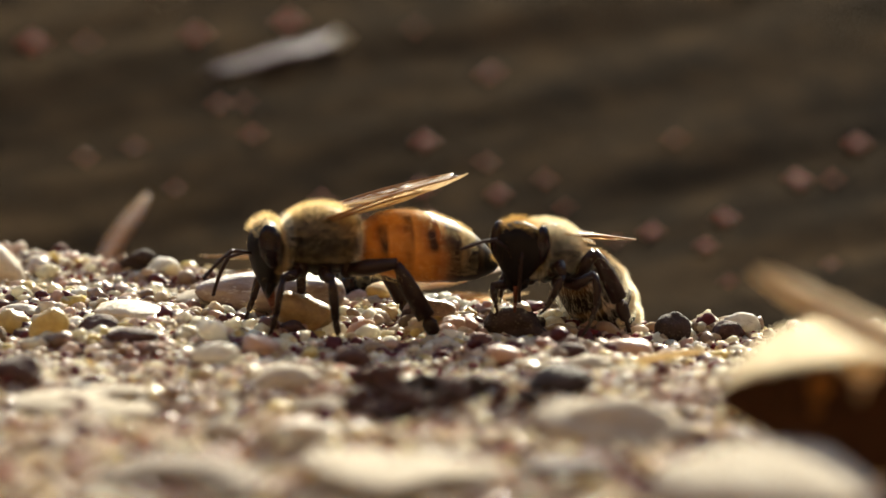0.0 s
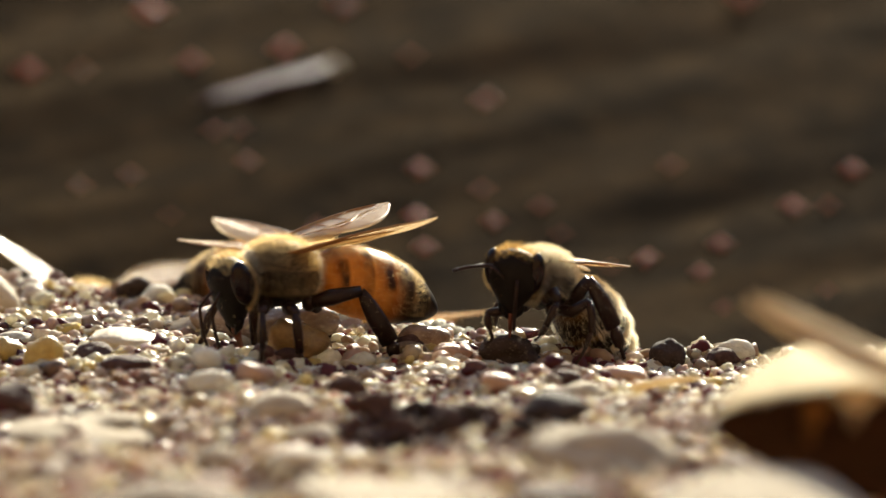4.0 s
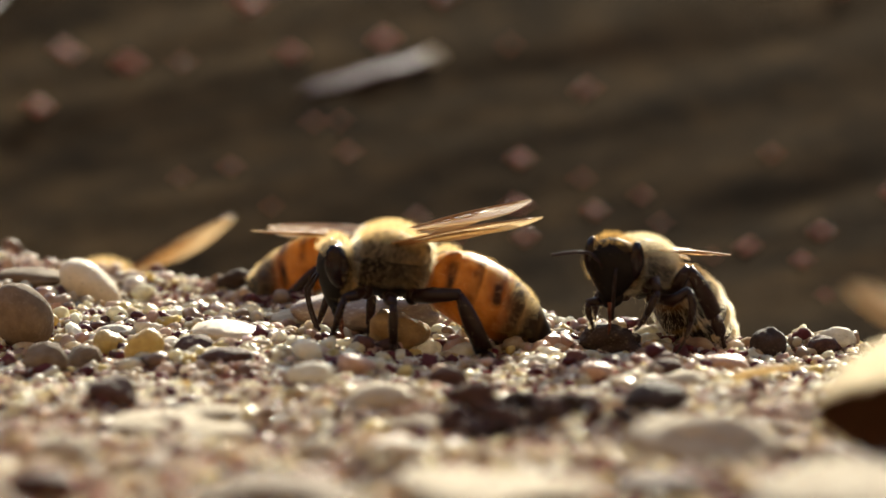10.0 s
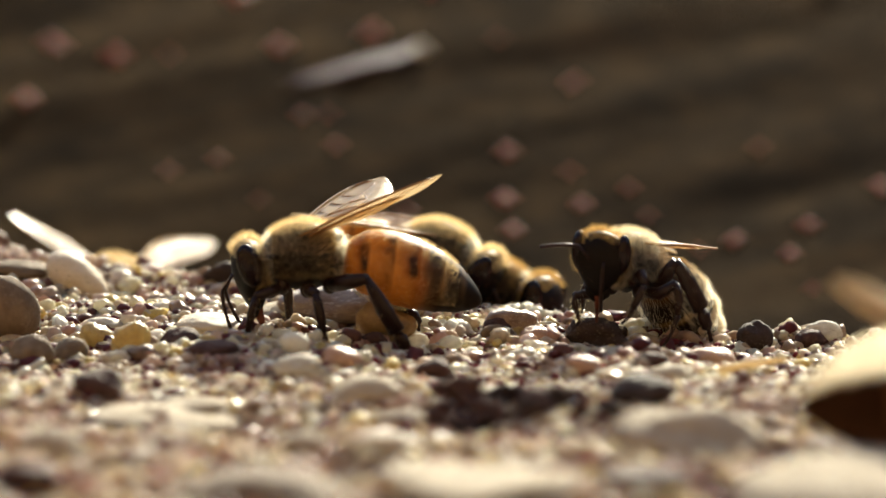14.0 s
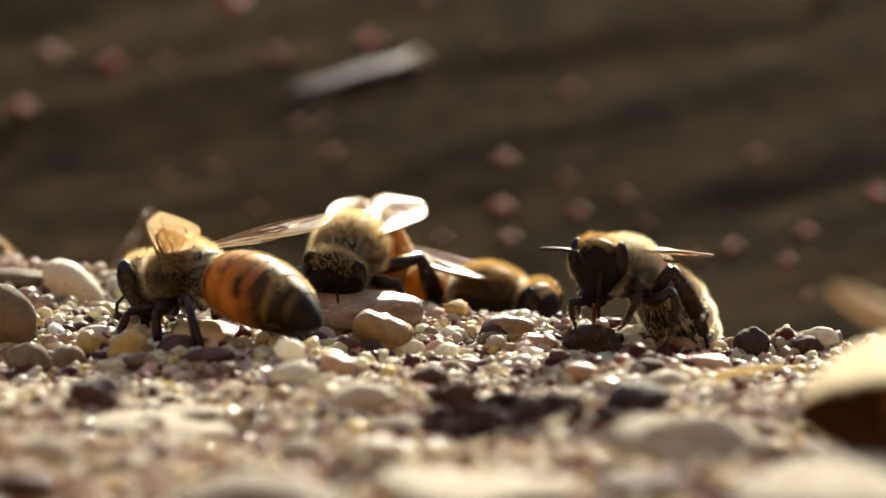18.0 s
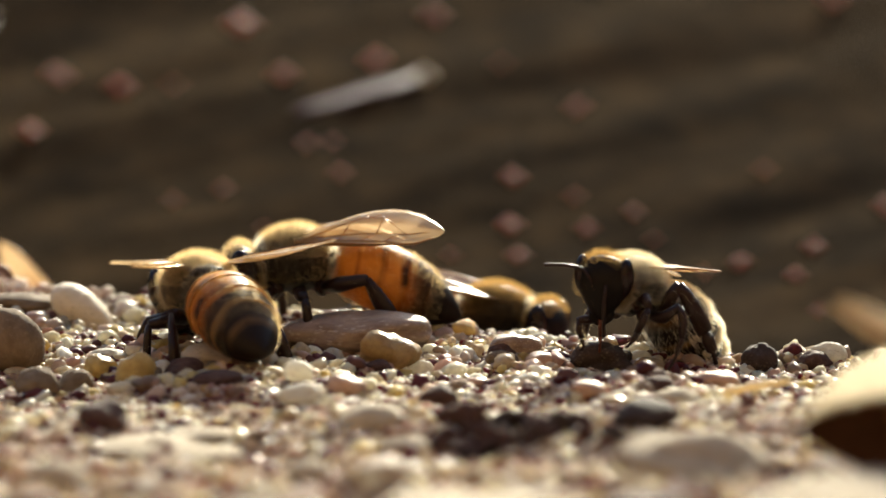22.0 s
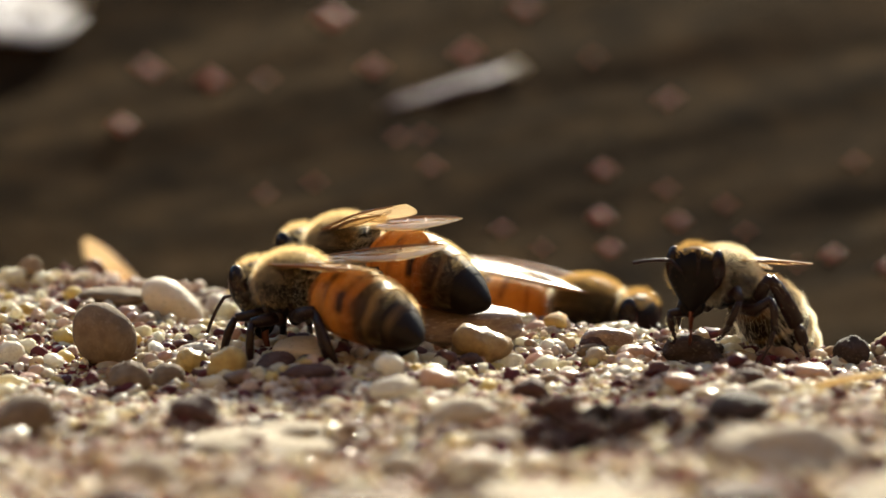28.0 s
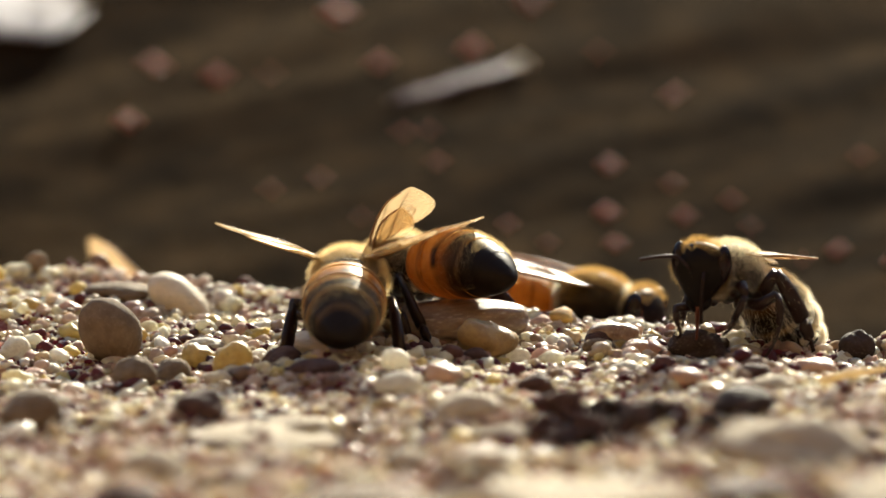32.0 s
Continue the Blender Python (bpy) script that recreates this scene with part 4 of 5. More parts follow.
pebble(-26.88, 90.72, 0.42, 0.34, 0.36, "wet", "small mud stone coloured pink as a sun glint", sink=0.7, name='mud_stone')
pebble(4.63, 72.64, 0.43, 0.35, 0.37, "wet", "small mud stone coloured pink as a sun glint", sink=0.7, name='mud_stone')
pebble(4.35, 66.08, 0.49, 0.39, 0.41, "wet", "small mud stone coloured pink as a sun glint", sink=0.7, name='mud_stone')
pebble(4.83, 61.36, 0.39, 0.32, 0.34, "wet", "small mud stone coloured pink as a sun glint", sink=0.7, name='mud_stone')
pebble(9.41, 65.11, 0.37, 0.30, 0.32, "wet", "small mud stone coloured pink as a sun glint", sink=0.7, name='mud_stone')
pebble(8.71, 69.97, 0.27, 0.21, 0.23, "wet", "tiny mud stone coloured pink as a sun glint", sink=0.7, name='mud_stone')
pebble(12.55, 67.11, 0.28, 0.23, 0.24, "wet", "tiny mud stone coloured pink as a sun glint", sink=0.7, name='mud_stone')
pebble(-6.86, 72.93, 0.31, 0.24, 0.26, "wet", "tiny mud stone coloured pink as a sun glint", sink=0.7, name='mud_stone')
pebble(-9.20, 77.92, 0.29, 0.23, 0.25, "wet", "tiny mud stone coloured pink as a sun glint", sink=0.7, name='mud_stone')
pebble(-7.49, 78.11, 0.24, 0.19, 0.20, "wet", "tiny mud stone coloured pink as a sun glint", sink=0.7, name='mud_stone')
pebble(-14.63, 71.28, 0.27, 0.22, 0.23, "wet", "tiny mud stone coloured pink as a sun glint", sink=0.7, name='mud_stone')
pebble(-17.88, 69.72, 0.25, 0.20, 0.21, "wet", "tiny mud stone coloured pink as a sun glint", sink=0.7, name='mud_stone')
pebble(19.32, 59.52, 0.30, 0.24, 0.25, "wet", "tiny mud stone coloured pink as a sun glint", sink=0.7, name='mud_stone')
pebble(21.37, 72.28, 0.27, 0.22, 0.23, "wet", "tiny mud stone coloured pink as a sun glint", sink=0.7, name='mud_stone')
pebble(-2.16, 64.75, 0.28, 0.23, 0.24, "wet", "tiny mud stone coloured pink as a sun glint", sink=0.7, name='mud_stone')
pebble(0.43, 61.66, 0.23, 0.18, 0.19, "wet", "tiny mud stone coloured pink as a sun glint", sink=0.7, name='mud_stone')
pebble(9.37, 83.95, 0.28, 0.22, 0.24, "wet", "tiny mud stone coloured pink as a sun glint", sink=0.7, name='mud_stone')
pebble(16.81, 58.05, 0.21, 0.17, 0.18, "wet", "tiny mud stone coloured pink as a sun glint", sink=0.7, name='mud_stone')
pebble(4.11, 89.50, 0.24, 0.19, 0.21, "wet", "tiny mud stone coloured pink as a sun glint", sink=0.7, name='mud_stone')
pebble(-18.50, 87.32, 0.28, 0.22, 0.24, "wet", "tiny mud stone coloured pink as a sun glint", sink=0.7, name='mud_stone')
pebble(-0.55, 99.44, 0.48, 0.38, 0.41, "wet", "small mud stone coloured pink as a sun glint", sink=0.7, name='mud_stone')
pebble(13.71, 63.39, 0.21, 0.17, 0.18, "wet", "tiny mud stone coloured pink as a sun glint", sink=0.7, name='mud_stone')
pebble(-11.79, 65.21, 0.19, 0.16, 0.17, "wet", "tiny mud stone coloured pink as a sun glint", sink=0.7, name='mud_stone')
pebble(33.51, 72.77, 0.45, 0.36, 0.38, "wet", "small mud stone coloured pink as a sun glint", sink=0.7, name='mud_stone')
pebble(29.10, 67.59, 0.37, 0.30, 0.32, "wet", "small mud stone coloured pink as a sun glint", sink=0.7, name='mud_stone')
pebble(24.10, 61.24, 0.39, 0.32, 0.34, "wet", "small mud stone coloured pink as a sun glint", sink=0.7, name='mud_stone')
pebble(19.04, 59.02, 0.31, 0.25, 0.27, "wet", "small mud stone coloured pink as a sun glint", sink=0.7, name='mud_stone')
pebble(22.58, 56.60, 0.35, 0.28, 0.29, "wet", "small mud stone coloured pink as a sun glint", sink=0.7, name='mud_stone')
pebble(23.76, 51.54, 0.26, 0.21, 0.22, "wet", "tiny mud stone coloured pink as a sun glint", sink=0.7, name='mud_stone')
pebble(31.49, 67.03, 0.27, 0.21, 0.23, "wet", "tiny mud stone coloured pink as a sun glint", sink=0.7, name='mud_stone')
pebble(9.08, 83.34, 0.31, 0.25, 0.27, "wet", "tiny mud stone coloured pink as a sun glint", sink=0.7, name='mud_stone')
pebble(24.00, 61.27, 0.37, 0.29, 0.31, "wet", "small mud stone coloured pink as a sun glint", sink=0.7, name='mud_stone')
pebble(29.33, 66.94, 0.37, 0.30, 0.32, "wet", "small mud stone coloured pink as a sun glint", sink=0.7, name='mud_stone')
pebble(27.71, 99.88, 0.57, 0.46, 0.49, "wet", "small mud stone coloured pink as a sun glint", sink=0.7, name='mud_stone')
pebble(-26.27, 89.62, 0.37, 0.30, 0.32, "wet", "small mud stone coloured pink as a sun glint", sink=0.7, name='mud_stone')
pebble(30.45, 53.78, 0.22, 0.18, 0.19, "wet", "tiny mud stone coloured pink as a sun glint", sink=0.7, name='mud_stone')
# white stone put in for the glint at the twig's end
pebble(-1.36, 87.64, 0.56, 0.45, 0.47, "quartz", "small white stone as the sun glint beside the twig", sink=0.7, name='mud_stone')
pebble(-36.68, 99.37, 4.30, 6.00, 0.42, "boulder", "flat white wet boulder on the mud", sink=0.7, tilt=15, turn=12, lump=0.1, name='mud_stone')
# two white stones put in for the bright glints around the boulder
pebble(-35.08, 98.37, 0.65, 0.60, 0.60, "quartz", "white stone added as the sun glint on the boulder", sink=0.3, up=0.15, name='mud_stone')
pebble(-32.59, 99.97, 0.50, 0.45, 0.45, "quartz", "small white stone added as a sun glint on the mud", sink=0.2, name='mud_stone')


def driftwood(x, y, length, turn):
    """A pale barkless twig on the mud."""
    pts = [(length * (k / 8 - 0.5), 0.12 * math.sin(k * 0.9), 0.08 * math.sin(k * 1.7)) for k in range(9)]
    ob = new("driftwood_twig", raw(*tube(pts, [0.05, 0.1, 0.16, 0.2, 0.23, 0.25, 0.27, 0.27, 0.16], 10, 2.4), "driftwood_twig", PEB["lilac"]))
    c, s = math.cos(radians(turn)) * length / 2, math.sin(radians(turn)) * length / 2
    ends = ground_z(x - c, y - s), ground_z(x + c, y + s)
    ob.matrix_basis = pose(x * MM, y * MM, (sum(ends) / 2 + 0.12) * MM, 0, -math.degrees(math.atan2(ends[1] - ends[0], length)), turn)
    tagged(ob, "pale lilac-grey barkless twig on the wet mud", "twig")


driftwood(-5.89, 84.74, 10.43, 33.8)
make_gravel()

def soil_clump(x, y, wide, deep, count, seed):
    # crumbs of dark wet soil pressed together
    rng = np.random.default_rng(seed)
    clump = tagged(new("soil_clump"), "dark crumbly clump of wet soil on the sand", "soil")
    clump.location = (x * MM, y * MM, ground_z(x, y) * MM)
    kinds = [stone_mesh(40 + k, PEB[kind], 0.42) for k, kind in enumerate(("black", "maroon", "black", "maroon"))]
    for _ in range(count):
        a, b = rng.normal(0, 0.45, 2)
        r = rng.uniform(0.25, 0.75)
        cx, cy = a * wide, b * deep
        crumb = part("crumb", kinds[rng.integers(0, 4)], clump)
        cz = ground_z(x + cx, y + cy) - ground_z(x, y) + r * 0.45 + 0.9 * math.exp(-a * a * 3 - b * b * 3)
        crumb.matrix_basis = pose(cx * MM, cy * MM, cz * MM, *rng.uniform(0, 360, 3)) @ Matrix.Diagonal((r, r * 0.8, r * 0.75, 1))


soil_clump(3.06, -29.81, 4.4, 3.6, 52, 5)


# near-black brown that paints the shade inside the curled leaf
hollow_shade_mat = pebble_material("dark leaf hollow shade", (0.055, 0.026, 0.016), (0.025, 0.013, 0.010), 0.7, 0.0, (0.09, 0.04, 0.015), -1.0, 0.1)
leaf_mat = pebble_material("dry yellow-brown leaf", (0.84, 0.72, 0.47), (0.66, 0.52, 0.29), 0.6, 0.4, (0.16, 0.08, 0.03), -1.0, 0.1)


scrap_mat = pebble_material("orange-brown leaf", (0.42, 0.20, 0.06), (0.26, 0.13, 0.05), 0.7, 0.4, (0.12, 0.05, 0.02), -1.0, 0.1)
tip_mat = pebble_material("faded brown leaf", (0.74, 0.61, 0.40), (0.55, 0.42, 0.25), 0.7, 0.5, (0.14, 0.07, 0.03), -1.0, 0.1)


def leaf_sheet(line, half, arch, roll, thick=0.1, n=16, m=40):
    """A curled blade along line; half: its half width, arch: its bow across, roll: its lean about the line in degrees."""
    at = np.linspace(0, len(line) - 1, m)
    knots = np.arange(len(line))
    soft = lambda v: np.convolve(np.pad(np.interp(at, knots, v), 3, "edge"), np.ones(7) / 7, "valid")
    pts = [Vector(p) for p in zip(*[soft([p[c] for p in line]) for c in range(3)])]
    half, arch, roll = soft(half), soft(arch), soft(roll)
    verts, faces = [], []
    for top in (1, 0):
        for i, q in enumerate(pts):
            way = (pts[min(i + 1, m - 1)] - pts[max(i - 1, 0)]).normalized()
            side = Matrix.Rotation(radians(roll[i]), 3, way) @ way.cross(Vector((0, 0, 1))).normalized()
            up = side.cross(way)
            for k in range(n + 1):
                f = k / n * 2 - 1
                rag = half[i] * (0.12 * noise.noise(Vector((i * 0.22, f * 2, half[0]))) + 0.06 * noise.noise(Vector((i * 0.6, f * 6, 3.0))))
                edge = 1 + 0.22 * noise.noise(Vector((i * 0.3, 7.0, math.copysign(2, f))))
                verts.append(tuple(q + side * (half[i] * f * edge) + up * (arch[i] * (1 - f * f) + rag + top * thick)))
    c = m * (n + 1)
    for i in range(m - 1):
        for k in range(n):
            a = i * (n + 1) + k
            q = (a, a + 1, a + n + 2, a + n + 1)
            faces += [q, tuple(j + c for j in reversed(q))]
    rim = list(range(n)) + [i * (n + 1) + n for i in range(m - 1)] + [(m - 1) * (n + 1) + k for k in range(n, 0, -1)] + [i * (n + 1) for i in range(m - 1, 0, -1)]
    for a, b in zip(rim, rim[1:] + rim[:1]):
        faces.append((b, a, a + c, b + c))
    return verts, faces


def leaf_loft(near, far, bulge, thick=0.1, n=18, m=44):
    """A blade between two long edges, bowed up between them by bulge, with a ragged crinkled surface."""
    at = np.linspace(0, len(near) - 1, m)
    knots = np.arange(len(near))
    soft = lambda v: np.convolve(np.pad(np.interp(at, knots, v), 2, "edge"), np.ones(5) / 5, "valid")
    edges = [[Vector(p) for p in zip(*[soft([p[c] for p in line]) for c in range(3)])] for line in (near, far)]
    verts, faces = [], []
    for top in (1, 0):
        for i in range(m):
            for k in range(n + 1):
                f = k / n
                q = edges[0][i].lerp(edges[1][i], f + 0.05 * noise.noise(Vector((i * 0.35, f * 2, 4.0))))
                lift = bulge * 4 * f * (1 - f) * min(1.0, i / 10) + 0.16 * noise.noise(Vector((i * 0.16, f * 2.2, 1.0))) + 0.06 * noise.noise(Vector((i * 0.5, f * 7, 8.0)))
                verts.append((q.x, q.y, q.z + lift + top * thick))
    c = m * (n + 1)
    for i in range(m - 1):
        for k in range(n):
            a = i * (n + 1) + k
            q = (a, a + n + 1, a + n + 2, a + 1)
            faces += [q, tuple(j + c for j in reversed(q))]
    rim = list(range(n)) + [i * (n + 1) + n for i in range(m - 1)] + [(m - 1) * (n + 1) + k for k in range(n, 0, -1)] + [i * (n + 1) for i in range(m - 1, 0, -1)]
    for a, b in zip(rim, rim[1:] + rim[:1]):
        faces.append((a, b, b + c, a + c))
    return verts, faces


def dead_leaf():
    """A curled dead leaf: a roof-like blade over a dark hollow, with a long upturned tip."""
    leaf = tagged(new("dead_leaf"), "curled dry yellow-brown leaf arched over a dark hollow", "leaf")
    leaf.location = (0.02143, -0.04600, 0.00514)
    rim = [(-4.54, -6.0, -0.71), (-3.93, -7.0, 0.0), (-2.79, -8.0, 0.58), (-1.5, -9.0, 1.0), (-0.3, -10.0, 1.35), (1.5, -11.0, 1.6), (4.0, -12.0, 1.6), (8.0, -12.5, 1.2)]
    back = [(-4.32, -4.0, -0.85), (-2.9, 0.0, 0.2), (-1.85, 2.0, 0.72), (-0.75, 3.0, 1.12), (0.6, 3.0, 1.5), (2.5, 2.0, 1.85), (5.0, 0.0, 1.95), (9.0, -2.0, 1.5)]
    part("blade", raw(*leaf_loft(rim, back, 0.25), "blade", leaf_mat), leaf)
    # dark sheet added under the blade as the hollow's shade
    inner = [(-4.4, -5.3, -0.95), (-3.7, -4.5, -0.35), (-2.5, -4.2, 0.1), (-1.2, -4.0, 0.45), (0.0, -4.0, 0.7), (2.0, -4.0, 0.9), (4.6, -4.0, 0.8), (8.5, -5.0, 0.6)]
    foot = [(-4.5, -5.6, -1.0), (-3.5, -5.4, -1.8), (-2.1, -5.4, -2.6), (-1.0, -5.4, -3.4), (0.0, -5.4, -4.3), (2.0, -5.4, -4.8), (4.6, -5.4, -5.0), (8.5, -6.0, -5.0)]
    part("lining", raw(*leaf_loft(foot, inner, 0.0), "lining", hollow_shade_mat), leaf, "dark sheet standing in for the hollow's shade")
    part("upturned_tip", raw(*leaf_sheet([(-3.36, -14.0, 6.41), (-1.72, -14.0, 5.55), (0.58, -13.0, 4.25), (2.97, -12.0, 2.99), (7.17, -10.0, 1.37)], [0.15, 0.75, 1.0, 1.1, 1.3], [0.0, 0.15, 0.2, 0.2, 0.2], [40, 45, 45, 40, 30]), "upturned_tip", tip_mat), leaf, "brownish upturned leaf tip")
    part("torn_flap", raw(*leaf_sheet([(2.13, -10.6, 1.9), (2.01, -11.2, 1.0), (1.93, -11.2, -0.2)], [1.1, 0.75, 0.1], [0.2, 0.1, 0.0], [0, 0, 0]), "torn_flap", leaf_mat), leaf, "pale torn flap hanging down")
    part("torn_scrap", raw(*leaf_sheet([(0.6, -5.6, 0.4), (0.45, -5.8, -0.6), (0.3, -5.8, -1.8)], [0.4, 0.7, 0.45], [0.1, 0.2, 0.1], [0, 10, 0]), "torn_scrap", scrap_mat), leaf, "orange-brown torn scrap")


dead_leaf()


def grass_stem(a, b, z, name, label):
    pts = [Vector(a).lerp(Vector(b), k / 8) + Vector((0, 0, z * math.sin(k / 8 * math.pi))) for k in range(9)]
    tagged(new(name, raw(*tube(pts, [0.10, 0.17, 0.19, 0.2, 0.2, 0.19, 0.18, 0.16, 0.09], 8), name, leaf_mat)), label, "stem")


grass_stem((12.52, -17.00, -0.15), (18.38, -18.50, 1.32), 0.15, "grass_stem", "thin dry yellow grass stem on gravel")


STAND = [(0, -4, 0), (4, -8, 0), (-5, -9, 0), (-5, 0, 0), (-8, -6, 0), (0, -6, 0)]
amber_bee = make_bee("amber-banded honey bee drinking from the wet gravel", "amber", golden_hair, ((10, 24, 0, 6), (14, 26, 0, 6)), STAND, -14, (8, 0), ((5, 25), (30, 20)))
BM = 1.01 * MM  # a smaller worker


def limb(hip, knee_bend, knee, shin, ankle, toes, r):
    """A leg by its joints in the bee's space."""
    rel = lambda p: tuple(a - b for a, b in zip(p, hip))
    return hip, [(0, 0, 0), rel(knee_bend), rel(knee)], [rel(knee), rel(shin), rel(ankle)], [rel(ankle), *[rel(p) for p in toes]], r


CROUCH = {
    ("front", 1): limb((0.75, 1.35, -0.75), (0.85, 2.1, -0.45), (0.95, 2.49, -0.95), (1.2, 2.42, -1.6), (1.5, 2.36, -2.3), [(1.79, 2.32, -2.81), (2.1, 2.34, -3.02), (2.29, 2.36, -3.13)], 0.30),
    ("middle", 1): limb((-0.05, 1.05, -1.4), (-0.21, 2.5, -1.41), (-0.57, 3.35, -0.71), (-0.70, 3.55, -1.5), (-0.72, 3.6, -2.4), [(-0.5, 3.46, -3.4), (-0.25, 3.35, -3.95), (-0.07, 3.26, -4.29)], 0.31),
    ("hind", 1): limb((-1.12, 1.09, -1.39), (-1.15, 1.85, -0.45), (-1.29, 2.4, 0.44), (-2.2, 2.62, -0.7), (-3.2, 2.8, -2.05), [(-3.85, 2.9, -3.2), (-4.15, 2.92, -3.8), (-3.94, 2.8, -4.16)], 0.37),
    ("front", -1): limb((1.1, -0.6, -1.25), (2.37, -0.2, -1.80), (3.42, -0.3, -1.95), (3.35, -0.2, -2.5), (3.25, -0.1, -2.85), [(3.12, 0.0, -3.25), (3.2, 0.0, -3.45), (3.45, -0.05, -3.55)], 0.26),
}
dusky_bee = make_bee("dark grey-banded honey bee drinking at the crest", "dusky", pale_hair, ((-12, -1, -6, 3), (24, -2, 4, 3)), [(0, -8, 0), (4, -22, 0), (12, -28, 0), (-5, 4, 0), (-8, 0, 0), (6, 3, 0)], -36, (10, 36), ((75, 6), (-5, 62)), 0.62, CROUCH)
BM = 1.12 * MM
honey_bee = make_bee("honey-coloured bee with spread wings behind the others", "honey", golden_hair, ((24, 22, 0, 8), (20, 30, 0, 8)), STAND, -18, (15, 0), ((30, 25), (30, 25)))
resting_bee = make_bee("honey bee resting low behind the crest", "honey", brown_hair, ((8, 5, 3, 4), (22, 11, -12, 4)), STAND, -2, (0, -14), ((40, 25), (30, 25)))
far_bee = make_bee("honey bee beyond the crest with raised bright wings", "amber", golden_hair, ((60, 50, 20, 8), (60, 50, 20, 8)), STAND, -50, (10, 0), ((30, 25), (30, 25)))


def motions():
    walk(amber_bee["bee"], [
        (0, pose(-0.00194, -0.00400, 0.00491, 0, -2, 193)),
        (0.8, pose(-0.00194, -0.00400, 0.00488, 0, -2, 193)),
        (1.6, pose(-0.00177, -0.00400, 0.00480, 0, -2, 194)),
        (2.4, pose(-0.00164, -0.00400, 0.00492, 0, -2, 195)),
        (3.5, pose(-0.00316, -0.00400, 0.00452, 0, -2, 203)),
        (4.6, pose(-0.00429, -0.00400, 0.00461, 0, -2, 212)),
        (5.4, pose(-0.00400, -0.00400, 0.00463, 0, 0, 220)),
        (6, pose(-0.00379, -0.00400, 0.00414, 0, 2, 232)),
        (7, pose(-0.00385, -0.00400, 0.00399, 0, 6, 238)),
        (7.8, pose(-0.00252, -0.00400, 0.00413, 0, 6, 249)),
        (8.6, pose(-0.00412, -0.00400, 0.00385, 0, 0, 217)),
        (9, pose(-0.00406, -0.00400, 0.00376, 0, -3, 206)),
        (9.4, pose(-0.00337, -0.00400, 0.00413, 0, -4, 198)),
        (10.2, pose(-0.00332, -0.00400, 0.00471, 0, -10, 185)),
        (11, pose(-0.00288, -0.00400, 0.00506, 0, -20, 181)),
        (11.8, pose(-0.00291, -0.00400, 0.00475, 0, -18, 186)),
        (12.6, pose(-0.00331, -0.00400, 0.00566, 0, -20, 184)),
        (13, pose(-0.00511, -0.00400, 0.00501, 0, -6, 186)),
        (13.4, pose(-0.00638, -0.00400, 0.00429, 0, -2, 189)),
        (14, pose(-0.00730, -0.00400, 0.00465, 0, 1, 185)),
        (14.5, pose(-0.00913, -0.00400, 0.00450, 0, 2, 181)),
        (15.5, pose(-0.01139, -0.00400, 0.00390, 0, 3, 178)),
        (16.5, pose(-0.01282, -0.00400, 0.00385, 0, 5, 176)),
        (17, pose(-0.01310, -0.00400, 0.00405, 0, 6, 172)),
        (17.5, pose(-0.01300, -0.00300, 0.00385, 0, 5, 162)),
        (18, pose(-0.01367, -0.00200, 0.00375, 0, 5, 139)),
        (18.5, pose(-0.01407, -0.00200, 0.00375, 0, 5, 136)),
        (19, pose(-0.01441, -0.00200, 0.00333, 0, 4, 133)),
        (20, pose(-0.01479, -0.00100, 0.00371, 0, 3, 120)),
        (21, pose(-0.01378, -0.00100, 0.00384, 0, 3, 116)),
        (21.5, pose(-0.01333, -0.00100, 0.00415, 0, 2, 112)),
        (22.5, pose(-0.01349, -0.00100, 0.00404, 0, 2, 112)),
        (23, pose(-0.01357, -0.00100, 0.00408, 0, 2, 112)),
        (24.5, pose(-0.01338, -0.00100, 0.00416, 0, 2, 112)),
        (25, pose(-0.01313, -0.00100, 0.00416, 0, 2, 113)),
        (25.5, pose(-0.01315, -0.00100, 0.00414, 0, 2, 114)),
        (26.5, pose(-0.01394, -0.00200, 0.00370, 0, 0, 135)),
        (27.5, pose(-0.01347, -0.00300, 0.00402, 0, 0, 135)),
        (28, pose(-0.01302, -0.00300, 0.00423, 0, -1, 135)),
        (28.5, pose(-0.01263, -0.00300, 0.00433, 0, -2, 145)),
        (29, pose(-0.01336, -0.00300, 0.00405, 0, -2, 152)),
        (29.5, pose(-0.01388, -0.00300, 0.00406, 0, -2, 153)),
        (30, pose(-0.01447, -0.00300, 0.00403, 0, 0, 151)),
        (30.5, pose(-0.01420, -0.00200, 0.00368, 0, 0, 140)),
        (31, pose(-0.01224, -0.00100, 0.00338, 0, 2, 106)),
        (31.5, pose(-0.01094, -0.00100, 0.00365, 0, 4, 97)),
        (32, pose(-0.01046, -0.00100, 0.00379, 0, 4, 89)),
    ])
    walk(dusky_bee["bee"], [
        (0, pose(0.01039, -0.00300, 0.00418, 0, -8, 222)),
        (32, pose(0.01039, -0.00300, 0.00418, 0, -8, 222)),
    ])
